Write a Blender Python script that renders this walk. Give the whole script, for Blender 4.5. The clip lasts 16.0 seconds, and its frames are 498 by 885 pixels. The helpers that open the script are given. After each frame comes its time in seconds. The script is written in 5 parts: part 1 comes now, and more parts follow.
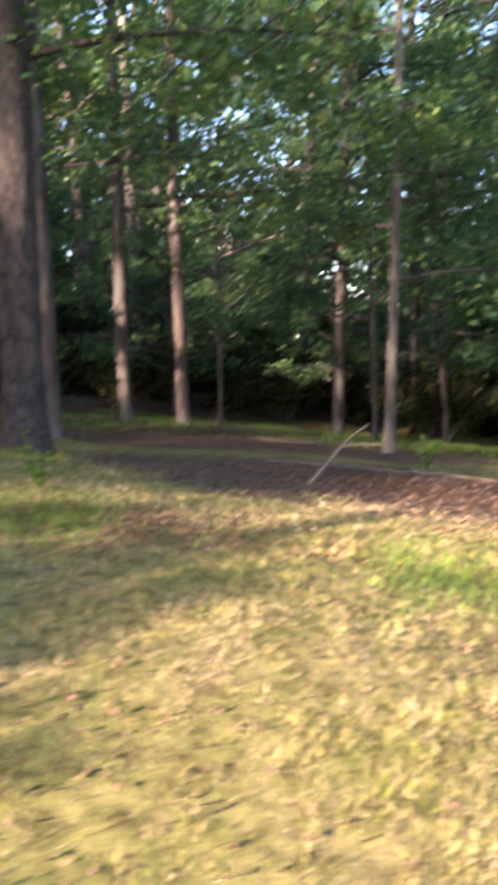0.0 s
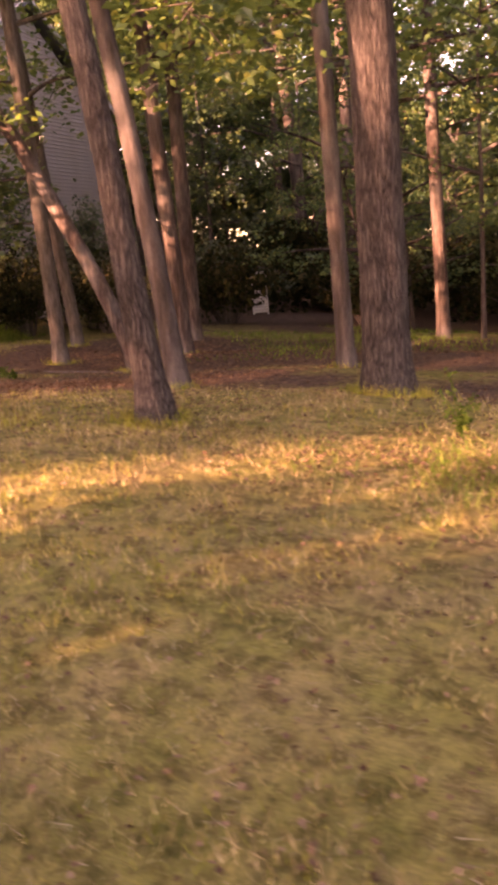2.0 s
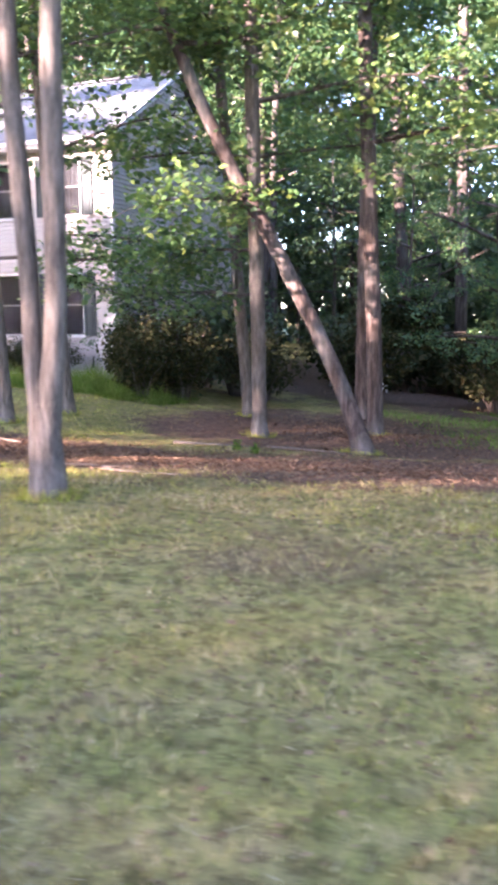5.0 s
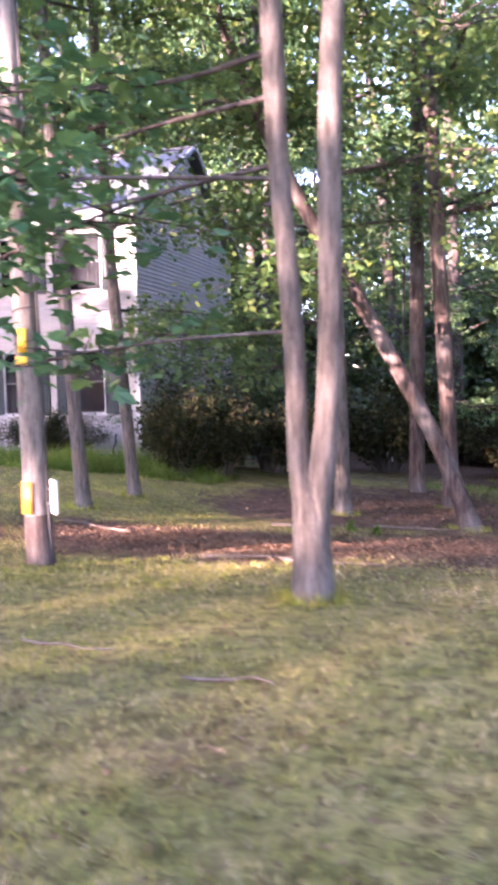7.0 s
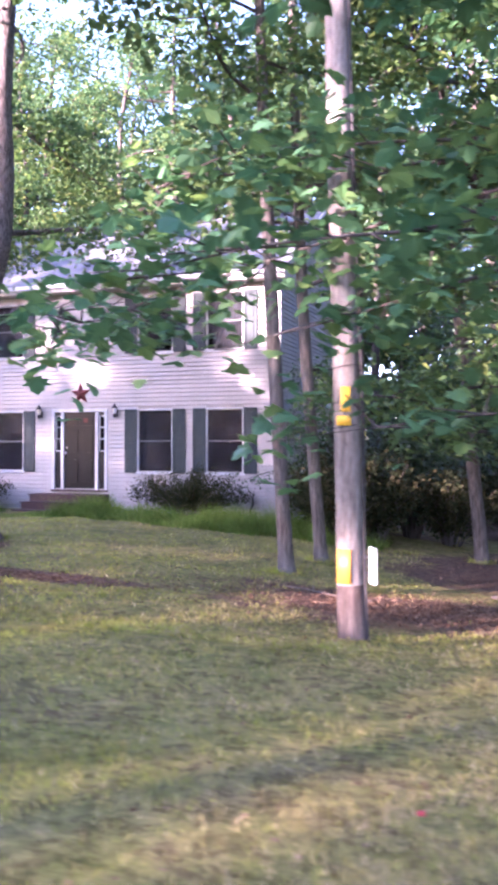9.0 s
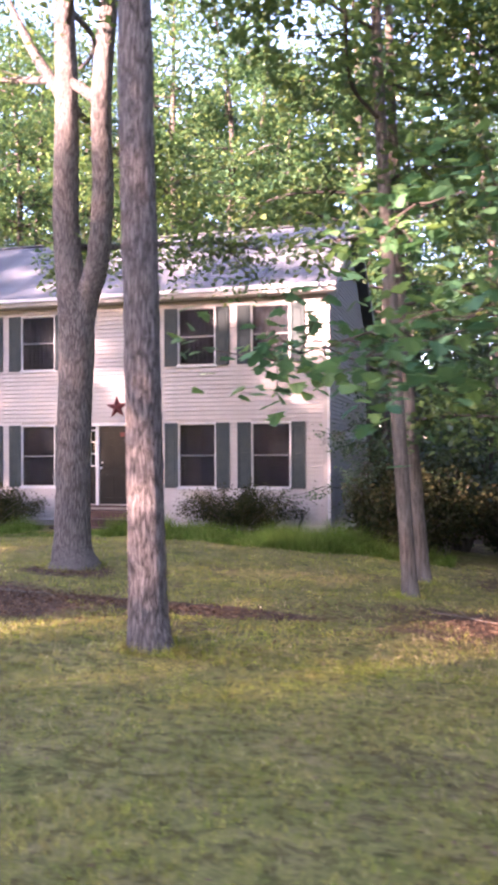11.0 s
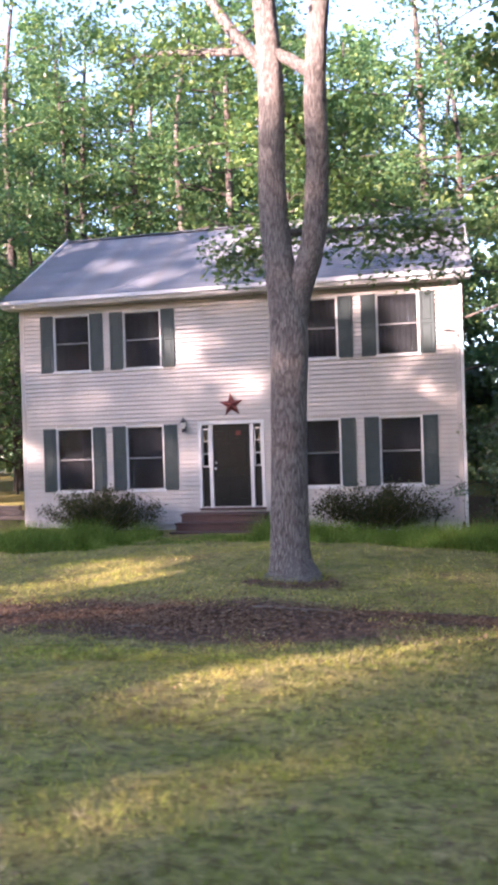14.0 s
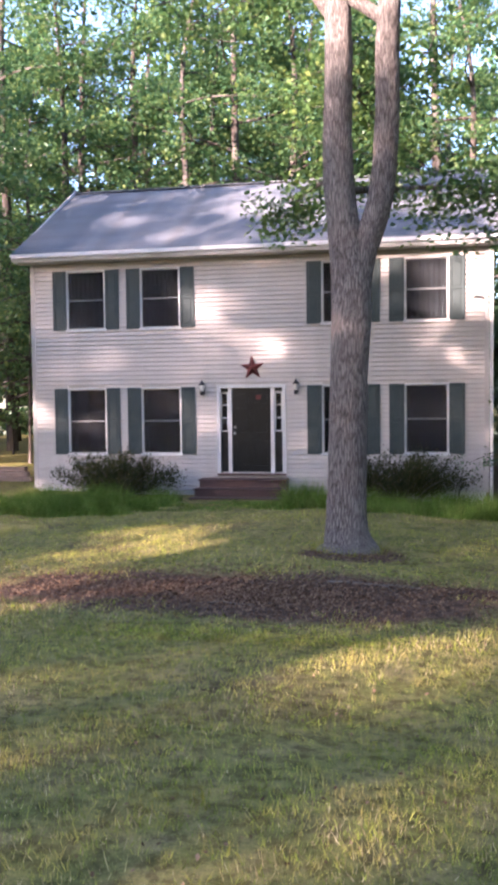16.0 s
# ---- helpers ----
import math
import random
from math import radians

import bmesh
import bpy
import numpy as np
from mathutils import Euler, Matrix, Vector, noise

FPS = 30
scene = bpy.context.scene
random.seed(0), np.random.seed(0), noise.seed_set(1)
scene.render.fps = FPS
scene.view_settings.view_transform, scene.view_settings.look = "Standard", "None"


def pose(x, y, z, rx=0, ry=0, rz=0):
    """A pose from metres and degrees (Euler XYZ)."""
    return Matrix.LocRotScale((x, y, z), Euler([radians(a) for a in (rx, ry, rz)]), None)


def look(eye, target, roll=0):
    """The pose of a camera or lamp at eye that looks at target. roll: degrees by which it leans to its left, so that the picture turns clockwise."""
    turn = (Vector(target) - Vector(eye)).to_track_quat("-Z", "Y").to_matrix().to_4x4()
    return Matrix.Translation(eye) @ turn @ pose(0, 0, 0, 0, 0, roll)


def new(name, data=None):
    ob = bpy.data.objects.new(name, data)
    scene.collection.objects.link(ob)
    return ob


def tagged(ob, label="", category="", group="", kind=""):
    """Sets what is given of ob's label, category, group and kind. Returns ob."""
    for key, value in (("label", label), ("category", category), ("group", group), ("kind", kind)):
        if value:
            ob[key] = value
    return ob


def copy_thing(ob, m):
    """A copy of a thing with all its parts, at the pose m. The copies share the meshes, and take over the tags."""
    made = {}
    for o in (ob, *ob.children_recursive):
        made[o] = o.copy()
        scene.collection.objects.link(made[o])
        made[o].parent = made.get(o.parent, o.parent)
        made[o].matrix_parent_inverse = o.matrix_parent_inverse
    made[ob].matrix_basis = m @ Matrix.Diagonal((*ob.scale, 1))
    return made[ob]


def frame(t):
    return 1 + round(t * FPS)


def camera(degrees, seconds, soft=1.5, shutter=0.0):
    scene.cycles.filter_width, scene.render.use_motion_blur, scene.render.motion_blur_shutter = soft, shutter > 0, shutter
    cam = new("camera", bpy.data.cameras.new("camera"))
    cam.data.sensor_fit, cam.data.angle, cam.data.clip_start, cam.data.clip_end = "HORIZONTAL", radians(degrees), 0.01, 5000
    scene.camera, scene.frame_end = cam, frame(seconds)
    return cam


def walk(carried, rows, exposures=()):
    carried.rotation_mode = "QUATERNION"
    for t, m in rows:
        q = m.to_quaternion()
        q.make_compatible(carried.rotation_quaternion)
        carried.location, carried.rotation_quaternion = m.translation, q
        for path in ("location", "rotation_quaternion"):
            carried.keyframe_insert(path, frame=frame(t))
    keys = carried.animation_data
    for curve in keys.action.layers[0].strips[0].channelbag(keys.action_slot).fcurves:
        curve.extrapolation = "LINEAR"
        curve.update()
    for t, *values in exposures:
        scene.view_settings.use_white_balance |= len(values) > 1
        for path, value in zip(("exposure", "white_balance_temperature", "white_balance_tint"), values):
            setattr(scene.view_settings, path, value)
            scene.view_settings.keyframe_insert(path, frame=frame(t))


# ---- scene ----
cam = camera(33.2, 16.0, soft=3.9, shutter=0.6)
PATH = [
    (0, (22.114, 2.073, 0.786), (21.751, 4.025, 0.545), -0.7),
    (0.5, (21.679, 1.98, 0.858), (21.089, 3.857, 0.497), -1.8),
    (1, (21.294, 1.954, 0.905), (20.512, 3.767, 0.582), -4.9),
    (1.5, (20.704, 2.414, 0.913), (20.218, 4.337, 0.662), -1.7),
    (2, (20.24, 2.426, 0.975), (19.476, 4.222, 0.541), -5.0),
    (2.5, (19.805, 2.328, 1.004), (19.169, 4.198, 0.689), -2.7),
    (3, (19.332, 2.34, 1.034), (18.459, 4.109, 0.703), -5.2),
    (3.2, (19.155, 2.357, 0.988), (18.373, 4.165, 0.643), -4.0),
    (5.3, (16.449, 1.272, 1.437), (15.721, 3.111, 1.143), 0.7),
    (5.5, (16.185, 1.225, 1.429), (15.484, 3.075, 1.13), 1.2),
    (6, (15.532, 1.113, 1.483), (14.831, 2.969, 1.228), -0.2),
    (6.2, (15.167, 1.033, 1.48), (14.429, 2.883, 1.299), -0.4),
    (6.5, (14.824, 1.122, 1.475), (14.087, 2.976, 1.33), -0.2),
    (7, (14.192, 1.171, 1.498), (13.597, 3.076, 1.374), -1.4),
    (7.5, (13.49, 1.095, 1.537), (12.847, 2.989, 1.527), -2.5),
    (8, (12.957, 0.954, 1.505), (12.356, 2.862, 1.504), -2.2),
    (8.5, (12.294, 0.917, 1.529), (11.637, 2.806, 1.533), -1.1),
    (8.7, (11.987, 0.879, 1.528), (11.305, 2.759, 1.546), -0.0),
    (10.8, (9.184, 0.177, 1.878), (8.669, 2.109, 1.906), -1.2),
    (11, (8.9, 0.204, 1.864), (8.379, 2.134, 1.89), -0.3),
    (11.5, (8.237, 0.244, 1.883), (7.782, 2.192, 1.903), -0.8),
    (12, (7.47, 0.187, 1.936), (6.968, 2.123, 1.967), -1.1),
    (12.5, (6.797, 0.14, 1.968), (6.318, 2.082, 1.989), -0.6),
    (13, (6.127, 0.131, 2.008), (5.632, 2.069, 2.034), -1.1),
    (13.5, (5.544, 0.082, 1.999), (5.07, 2.025, 2.02), -0.9),
    (14, (4.919, 0.179, 2.02), (4.481, 2.131, 2.03), -1.8),
    (14.5, (4.36, 0.134, 2.061), (3.984, 2.098, 2.039), -1.4),
    (15, (3.92, 0.315, 2.131), (3.66, 2.298, 2.119), -3.8),
    (15.5, (3.662, 0.336, 2.126), (3.335, 2.309, 2.095), -1.0),
    (16, (3.577, 0.395, 2.112), (3.215, 2.36, 2.029), -0.6),
]
walk(cam, [(t, look(eye, target, roll)) for t, eye, target, roll in PATH],
     exposures=[(0, 3.4, 5900, 26), (0.5, 3.4, 6300, 34), (1.0, 3.7, 7500, 50), (1.5, 3.65, 13000, 70), (2.0, 3.8, 10500, 74), (2.5, 4.2, 7700, 64), (3.0, 4.4, 5900, 54), (5.5, 4.5, 5600, 38), (6.5, 4.5, 5700, 52), (7.5, 4.4, 5800, 52), (8.0, 4.35, 5600, 54), (8.5, 4.25, 5200, 54), (11.0, 4.0, 6100, 48), (12.5, 3.75, 5900, 41), (16, 3.4, 5650, 31)])

# ---------------------------------------------------------------- light
SUN_DIR = Vector((-0.56, -0.79, 0.255)).normalized()      # towards the sun
world = bpy.data.worlds.new("sky")
scene.world = world
world.use_nodes = True
wn = world.node_tree.nodes
sky = wn.new("ShaderNodeTexSky")
sky.sky_type = "NISHITA"
sky.sun_disc = False
sky.sun_elevation = math.asin(SUN_DIR.z)
sky.sun_rotation = math.atan2(SUN_DIR.x, SUN_DIR.y)
world.node_tree.links.new(sky.outputs[0], wn["Background"].inputs[0])
wn["Background"].inputs[1].default_value = 0.1
sun = new("sun", bpy.data.lights.new("sun", "SUN"))
sun.data.energy = 5.0
sun.data.angle = radians(0.6)
sun.data.color = (1.0, 0.76, 0.55)
sun.matrix_world = look(SUN_DIR * 60, (0, 0, 0))

# ---------------------------------------------------------------- materials
def node_mat(name):
    m = bpy.data.materials.new(name)
    m.use_nodes = True
    return m, m.node_tree.nodes, m.node_tree.links


def noise_node(n, l, scale, detail=4.0, stretch=None, rough=0.55):
    t = n.new("ShaderNodeTexNoise")
    t.inputs["Scale"].default_value = scale
    t.inputs["Detail"].default_value = detail
    t.inputs["Roughness"].default_value = rough
    c = n.new("ShaderNodeTexCoord")
    if stretch:
        mp = n.new("ShaderNodeMapping")
        mp.inputs["Scale"].default_value = stretch
        l.new(c.outputs["Object"], mp.inputs[0])
        l.new(mp.outputs[0], t.inputs[0])
    else:
        l.new(c.outputs["Object"], t.inputs[0])
    return t


def ramp(n, l, src, stops):
    r = n.new("ShaderNodeValToRGB")
    e = r.color_ramp.elements
    while len(e) < len(stops):
        e.new(0.5)
    for k, (p, c) in zip(e, stops):
        k.position, k.color = p, (*c, 1)
    l.new(src, r.inputs[0])
    return r


def mix(n, l, a, b, fac, kind="MIX"):
    m = n.new("ShaderNodeMix")
    m.data_type, m.blend_type = "RGBA", kind
    for s, v in ((0, fac), (6, a), (7, b)):
        if isinstance(v, (int, float)):
            m.inputs[s].default_value = v
        elif isinstance(v, tuple):
            m.inputs[s].default_value = (*v, 1)
        else:
            l.new(v, m.inputs[s])
    return m.outputs[2]


def bump(n, l, height, strength, dist=0.02):
    b = n.new("ShaderNodeBump")
    b.inputs["Strength"].default_value = strength
    b.inputs["Distance"].default_value = dist
    l.new(height, b.inputs["Height"])
    return b.outputs[0]


def surface(name, c1, c2, scale=8.0, rough=0.7, fine=60.0, bumpy=0.25, metal=0.0, stretch=None, spec=0.4, per_object=0.0, dirt=None):
    """Two-scale varied plain surface."""
    m, n, l = node_mat(name)
    p = n["Principled BSDF"]
    big = noise_node(n, l, scale, 5, stretch)
    small = noise_node(n, l, fine, 3, stretch)
    col = ramp(n, l, big.outputs[0], [(0.3, c1), (0.7, c2)]).outputs[0]
    grain = ramp(n, l, small.outputs[0], [(0.3, (0.82,) * 3), (0.7, (1.0,) * 3)]).outputs[0]
    col = mix(n, l, col, grain, 0.6, "MULTIPLY")
    if dirt:
        d = noise_node(n, l, 1.3, 6)
        mask = ramp(n, l, d.outputs[0], [(0.5, (0, 0, 0)), (0.72, (1, 1, 1))]).outputs[0]
        col = mix(n, l, col, dirt, mask)
    if per_object:
        oi = n.new("ShaderNodeObjectInfo")
        k = ramp(n, l, oi.outputs["Random"], [(0, (1 - per_object,) * 3), (1, (1.0,) * 3)]).outputs[0]
        col = mix(n, l, col, k, 1.0, "MULTIPLY")
    l.new(col, p.inputs["Base Color"])
    p.inputs["Roughness"].default_value = rough
    p.inputs["Metallic"].default_value = metal
    p.inputs["Specular IOR Level"].default_value = spec
    if bumpy:
        l.new(bump(n, l, small.outputs[0], bumpy, 0.01), p.inputs["Normal"])
    return m


def bark_mat(name, dark, mid, light, furrow=9.0, strength=0.8, lichen=0.3):
    m, n, l = node_mat(name)
    p = n["Principled BSDF"]
    f = noise_node(n, l, furrow, 6, (1, 1, 0.16), 0.65)
    g = noise_node(n, l, 60, 4, (1, 1, 0.4))
    patch = noise_node(n, l, 1.6, 4, (1, 1, 0.5))
    col = ramp(n, l, f.outputs[0], [(0.32, dark), (0.5, mid), (0.68, light)]).outputs[0]
    grey = ramp(n, l, patch.outputs[0], [(0.48, (0, 0, 0)), (0.68, (lichen,) * 3)]).outputs[0]
    col = mix(n, l, col, (0.40, 0.40, 0.36), grey)
    gr = ramp(n, l, g.outputs[0], [(0.3, (0.7,) * 3), (0.7, (1,) * 3)]).outputs[0]
    col = mix(n, l, col, gr, 0.8, "MULTIPLY")
    l.new(col, p.inputs["Base Color"])
    p.inputs["Roughness"].default_value = 0.92
    p.inputs["Specular IOR Level"].default_value = 0.15
    both = mix(n, l, f.outputs[0], g.outputs[0], 0.25)
    l.new(bump(n, l, both, strength, 0.05), p.inputs["Normal"])
    return m


def plate_bark(name, dark, mid, light, cells=20.0, strength=1.0, stretch=0.17, warm=(0.24, 0.225, 0.20), lichen=0.18):
    """Bark split into long upright plates by dark furrows."""
    m, n, l = node_mat(name)
    p = n["Principled BSDF"]
    g = noise_node(n, l, 75, 5, (1, 1, 0.35), 0.75)
    patch = noise_node(n, l, 1.8, 4, (1, 1, 0.4))
    warp = noise_node(n, l, 7.0, 3, (1, 1, 0.5), 0.6)
    tc, mp, add = n.new("ShaderNodeTexCoord"), n.new("ShaderNodeMapping"), n.new("ShaderNodeMix")
    add.data_type, add.blend_type = "RGBA", "LINEAR_LIGHT"
    add.inputs[0].default_value = 0.018
    l.new(tc.outputs["Object"], add.inputs[6]); l.new(warp.outputs["Color"], add.inputs[7])
    mp.inputs["Scale"].default_value = (1, 1, stretch)
    l.new(add.outputs[2], mp.inputs[0])
    cell = []
    for k in (.62, 1.25):
        v = n.new("ShaderNodeTexVoronoi")
        v.feature = "DISTANCE_TO_EDGE"
        v.inputs["Scale"].default_value = cells * k
        l.new(mp.outputs[0], v.inputs["Vector"])
        cell.append(ramp(n, l, v.outputs["Distance"], [(0.0, (0, 0, 0)), (0.10, (0.45,) * 3), (0.26, (1, 1, 1))]).outputs[0])
    h = mix(n, l, cell[0], cell[1], 0.4)
    hh = mix(n, l, h, g.outputs[0], 0.4)
    col = ramp(n, l, hh, [(0.2, dark), (0.5, mid), (0.8, light)]).outputs[0]
    mask = ramp(n, l, patch.outputs[0], [(0.45, (0, 0, 0)), (0.68, (lichen,) * 3)]).outputs[0]
    l.new(mix(n, l, col, warm, mask), p.inputs["Base Color"])
    p.inputs["Roughness"].default_value = 0.93
    p.inputs["Specular IOR Level"].default_value = 0.15
    l.new(bump(n, l, hh, strength, 0.045), p.inputs["Normal"])
    return m


def leaf_mat(name, stops, trans=0.45, gloss=0.06, patchy=None):
    """Leaves: each island has a colour of its own; light passes through."""
    m, n, l = node_mat(name)
    n.remove(n["Principled BSDF"])
    g = n.new("ShaderNodeNewGeometry")
    col = ramp(n, l, g.outputs["Random Per Island"], stops).outputs[0]
    big = noise_node(n, l, 0.5, 2)
    tone = ramp(n, l, big.outputs[0], [(0.3, (0.72, 0.74, 0.70)), (0.7, (1.0, 1.0, 0.9))]).outputs[0]
    col = mix(n, l, col, tone, 0.8, "MULTIPLY")
    if patchy:
        q, u = noise_node(n, l, 4.5, 7, None, 0.7), noise_node(n, l, 1.7, 6, None, 0.7)
        col = mix(n, l, col, patchy, ramp(n, l, q.outputs[0], [(0.48, (0, 0, 0)), (0.64, (0.85,) * 3)]).outputs[0])
        col = mix(n, l, col, ramp(n, l, u.outputs[0], [(0.38, (0.6, 0.62, 0.54)), (0.62, (1.35, 1.3, 1.2))]).outputs[0], 1.0, "MULTIPLY")
        w = noise_node(n, l, 17.0, 5, None, 0.7)
        col = mix(n, l, col, ramp(n, l, w.outputs[0], [(0.36, (0.5, 0.48, 0.45)), (0.5, (1.3, 1.3, 1.3)), (0.66, (1.9, 1.87, 1.8))]).outputs[0], 1.0, "MULTIPLY")
    d, t, s = n.new("ShaderNodeBsdfDiffuse"), n.new("ShaderNodeBsdfTranslucent"), n.new("ShaderNodeBsdfGlossy")
    l.new(col, d.inputs[0])
    l.new(mix(n, l, col, (1.0, 1.0, 0.35), 0.25, "MULTIPLY"), t.inputs[0])
    s.inputs["Roughness"].default_value = 0.38
    a, b = n.new("ShaderNodeMixShader"), n.new("ShaderNodeMixShader")
    a.inputs[0].default_value, b.inputs[0].default_value = trans, gloss
    l.new(d.outputs[0], a.inputs[1]); l.new(t.outputs[0], a.inputs[2])
    l.new(a.outputs[0], b.inputs[1]); l.new(s.outputs[0], b.inputs[2])
    l.new(b.outputs[0], n["Material Output"].inputs[0])
    return m


def glass_mat():
    m, n, l = node_mat("window_glass")
    p = n["Principled BSDF"]
    p.inputs["Base Color"].default_value = (0.75, 0.8, 0.8, 1)
    p.inputs["Transmission Weight"].default_value = 1.0
    p.inputs["Roughness"].default_value = 0.03
    p.inputs["IOR"].default_value = 1.2
    p.inputs["Specular IOR Level"].default_value = 0.22
    w = noise_node(n, l, 1.4, 2)
    l.new(bump(n, l, w.outputs[0], 0.12, 0.02), p.inputs["Normal"])
    return m


def dark_sheet_mat():
    """Added dark sheet that dims the windows: part of the light passes through."""
    m, n, l = node_mat("dark_pane_sheet")
    p = n["Principled BSDF"]
    p.inputs["Base Color"].default_value = (0.014, 0.015, 0.017, 1)
    p.inputs["Specular IOR Level"].default_value = 0.06
    p.inputs["Roughness"].default_value = 0.6
    w = noise_node(n, l, 2.0, 4)
    fac = ramp(n, l, w.outputs[0], [(0.3, (0.50,) * 3), (0.7, (0.62,) * 3)]).outputs[0]
    t, k = n.new("ShaderNodeBsdfTransparent"), n.new("ShaderNodeMixShader")
    l.new(fac, k.inputs[0]); l.new(t.outputs[0], k.inputs[1]); l.new(p.outputs[0], k.inputs[2])
    l.new(k.outputs[0], n["Material Output"].inputs[0])
    return m


def ground_mat():
    m, n, l = node_mat("lawn_soil")
    p = n["Principled BSDF"]
    a, b, c = noise_node(n, l, 0.55, 5), noise_node(n, l, 2.6, 8, None, 0.7), noise_node(n, l, 95, 6, None, 0.75)
    grass = ramp(n, l, b.outputs[0], [(0.3, (0.12, 0.135, 0.03)), (0.5, (0.215, 0.195, 0.06)), (0.7, (0.29, 0.23, 0.10))]).outputs[0]
    litter = ramp(n, l, c.outputs[0], [(0.35, (0.06, 0.038, 0.025)), (0.55, (0.13, 0.083, 0.055)), (0.7, (0.205, 0.148, 0.10))]).outputs[0]
    # woodland floor and beds of fallen leaves, by their place in the plan
    tc, sep = n.new("ShaderNodeTexCoord"), n.new("ShaderNodeSeparateXYZ")
    l.new(tc.outputs["Object"], sep.inputs[0])

    def calc(op, x, y=None, clamp=False):
        k = n.new("ShaderNodeMath")
        k.operation, k.use_clamp = op, clamp
        for s, v in ((0, x), (1, y)):
            if v is None:
                continue
            if isinstance(v, (int, float)):
                k.inputs[s].default_value = v
            else:
                l.new(v, k.inputs[s])
        return k.outputs[0]

    def ellipse(cx, cy, rx, ry):
        dx = calc("DIVIDE", calc("SUBTRACT", sep.outputs[0], cx), rx)
        dy = calc("DIVIDE", calc("SUBTRACT", sep.outputs[1], cy), ry)
        d = calc("ADD", calc("MULTIPLY", dx, dx), calc("MULTIPLY", dy, dy))
        d = calc("ADD", d, calc("MULTIPLY", calc("SUBTRACT", a.outputs[0], 0.5), 2.2))
        d = calc("ADD", d, calc("MULTIPLY", calc("SUBTRACT", b.outputs[0], 0.5), 1.6))
        return calc("MULTIPLY", calc("SUBTRACT", 1.15, d), 2.5, True)
    beds = ellipse(*BEDS[0])
    for e in BEDS[1:]:
        beds = calc("MAXIMUM", beds, ellipse(*e))
    col = mix(n, l, grass, litter, beds)
    spots = ramp(n, l, a.outputs[0], [(0.55, (0, 0, 0)), (0.7, (0.6, 0.6, 0.6))]).outputs[0]
    col = mix(n, l, col, litter, spots)
    grain = ramp(n, l, c.outputs[0], [(0.32, (0.4,) * 3), (0.68, (1,) * 3)]).outputs[0]
    clods = noise_node(n, l, 10.0, 6, None, 0.7)
    col = mix(n, l, col, ramp(n, l, clods.outputs[0], [(0.38, (0.5, 0.48, 0.46)), (0.52, (1.0, 1.0, 1.0)), (0.66, (1.35, 1.32, 1.28))]).outputs[0], 1.0, "MULTIPLY")
    col = mix(n, l, col, grain, 0.9, "MULTIPLY")
    l.new(col, p.inputs["Base Color"])
    p.inputs["Roughness"].default_value = 0.95
    p.inputs["Specular IOR Level"].default_value = 0.1
    l.new(bump(n, l, c.outputs[0], 0.8, 0.015), p.inputs["Normal"])
    return m


# beds of fallen leaves: centre and half axes
BEDS = [(1.7, 9.2, 3.2, 1.25), (11.2, 10.3, 3.6, 1.7), (14.5, 11.0, 3.0, 2.2), (19.5, 16.5, 6.5, 3.5),
        (22.0, 10.5, 3.5, 1.8), (12.0, 30.0, 9.0, 9.0), (5.2, 9.7, 2.2, 0.4), (2.9, 11.85, .7, .55), (13.0, 16.0, 4.2, 3.0)]

SIDING = surface("vinyl_siding", (0.25, 0.228, 0.208), (0.295, 0.27, 0.246), 2.0, 0.55, 90, 0.05, per_object=0.06, dirt=(0.222, 0.202, 0.184))
TRIM = surface("white_trim_paint", (0.33, 0.325, 0.315), (0.42, 0.415, 0.40), 3.0, 0.5, 70, 0.05)
GUTTER = surface("grey_white_gutter_metal", (0.27, 0.28, 0.285), (0.35, 0.36, 0.365), 3.0, 0.5, 50, 0.05)
FOUNDATION = surface("foundation_concrete", (0.33, 0.31, 0.29), (0.46, 0.44, 0.41), 3.0, 0.9, 45, 0.4)
SHUTTER = surface("green_shutter_vinyl", (0.022, 0.031, 0.030), (0.034, 0.045, 0.044), 4.0, 0.65, 60, 0.05, spec=0.15)
DOOR_PAINT = surface("dark_door_paint", (0.005, 0.0055, 0.006), (0.008, 0.009, 0.0095), 4.0, 0.3, 50, 0.04, spec=0.12)
SHINGLE = surface("asphalt_shingle", (0.08, 0.092, 0.108), (0.145, 0.153, 0.168), 1.2, 0.92, 55, 0.6, per_object=0.15, dirt=(0.10, 0.10, 0.10))
GLASS = glass_mat()
SASH = surface("grey_sash_frame", (0.07, 0.072, 0.072), (0.11, 0.112, 0.11), 4.0, 0.6, 60, 0.05)
CURTAIN = surface("curtain_cloth", (0.075, 0.098, 0.10), (0.125, 0.15, 0.152), 3.0, 0.9, 50, 0.2)
DARK_SHEET = dark_sheet_mat()
# near-black: the darkness of unlit rooms is put into this colour
ROOM = surface("unlit_room_dark", (0.012, 0.012, 0.012), (0.02, 0.02, 0.02), 2.0, 0.9, 30, 0.1)
STEP_WOOD = surface("red_stained_wood", (0.034, 0.016, 0.013), (0.075, 0.035, 0.027), 5.0, 0.7, 40, 0.4, stretch=(1, 12, 12), per_object=0.4)
TIMBER = surface("weathered_timber", (0.16, 0.11, 0.085), (0.28, 0.20, 0.16), 6.0, 0.85, 50, 0.4, stretch=(1, 10, 10), per_object=0.3)
RUST = surface("rusty_red_tin", (0.05, 0.014, 0.013), (0.115, 0.03, 0.026), 9.0, 0.7, 50, 0.2, spec=0.15)
BLACK_METAL = surface("black_lantern_metal", (0.012, 0.012, 0.012), (0.03, 0.028, 0.026), 8.0, 0.45, 60, 0.1, metal=0.5)
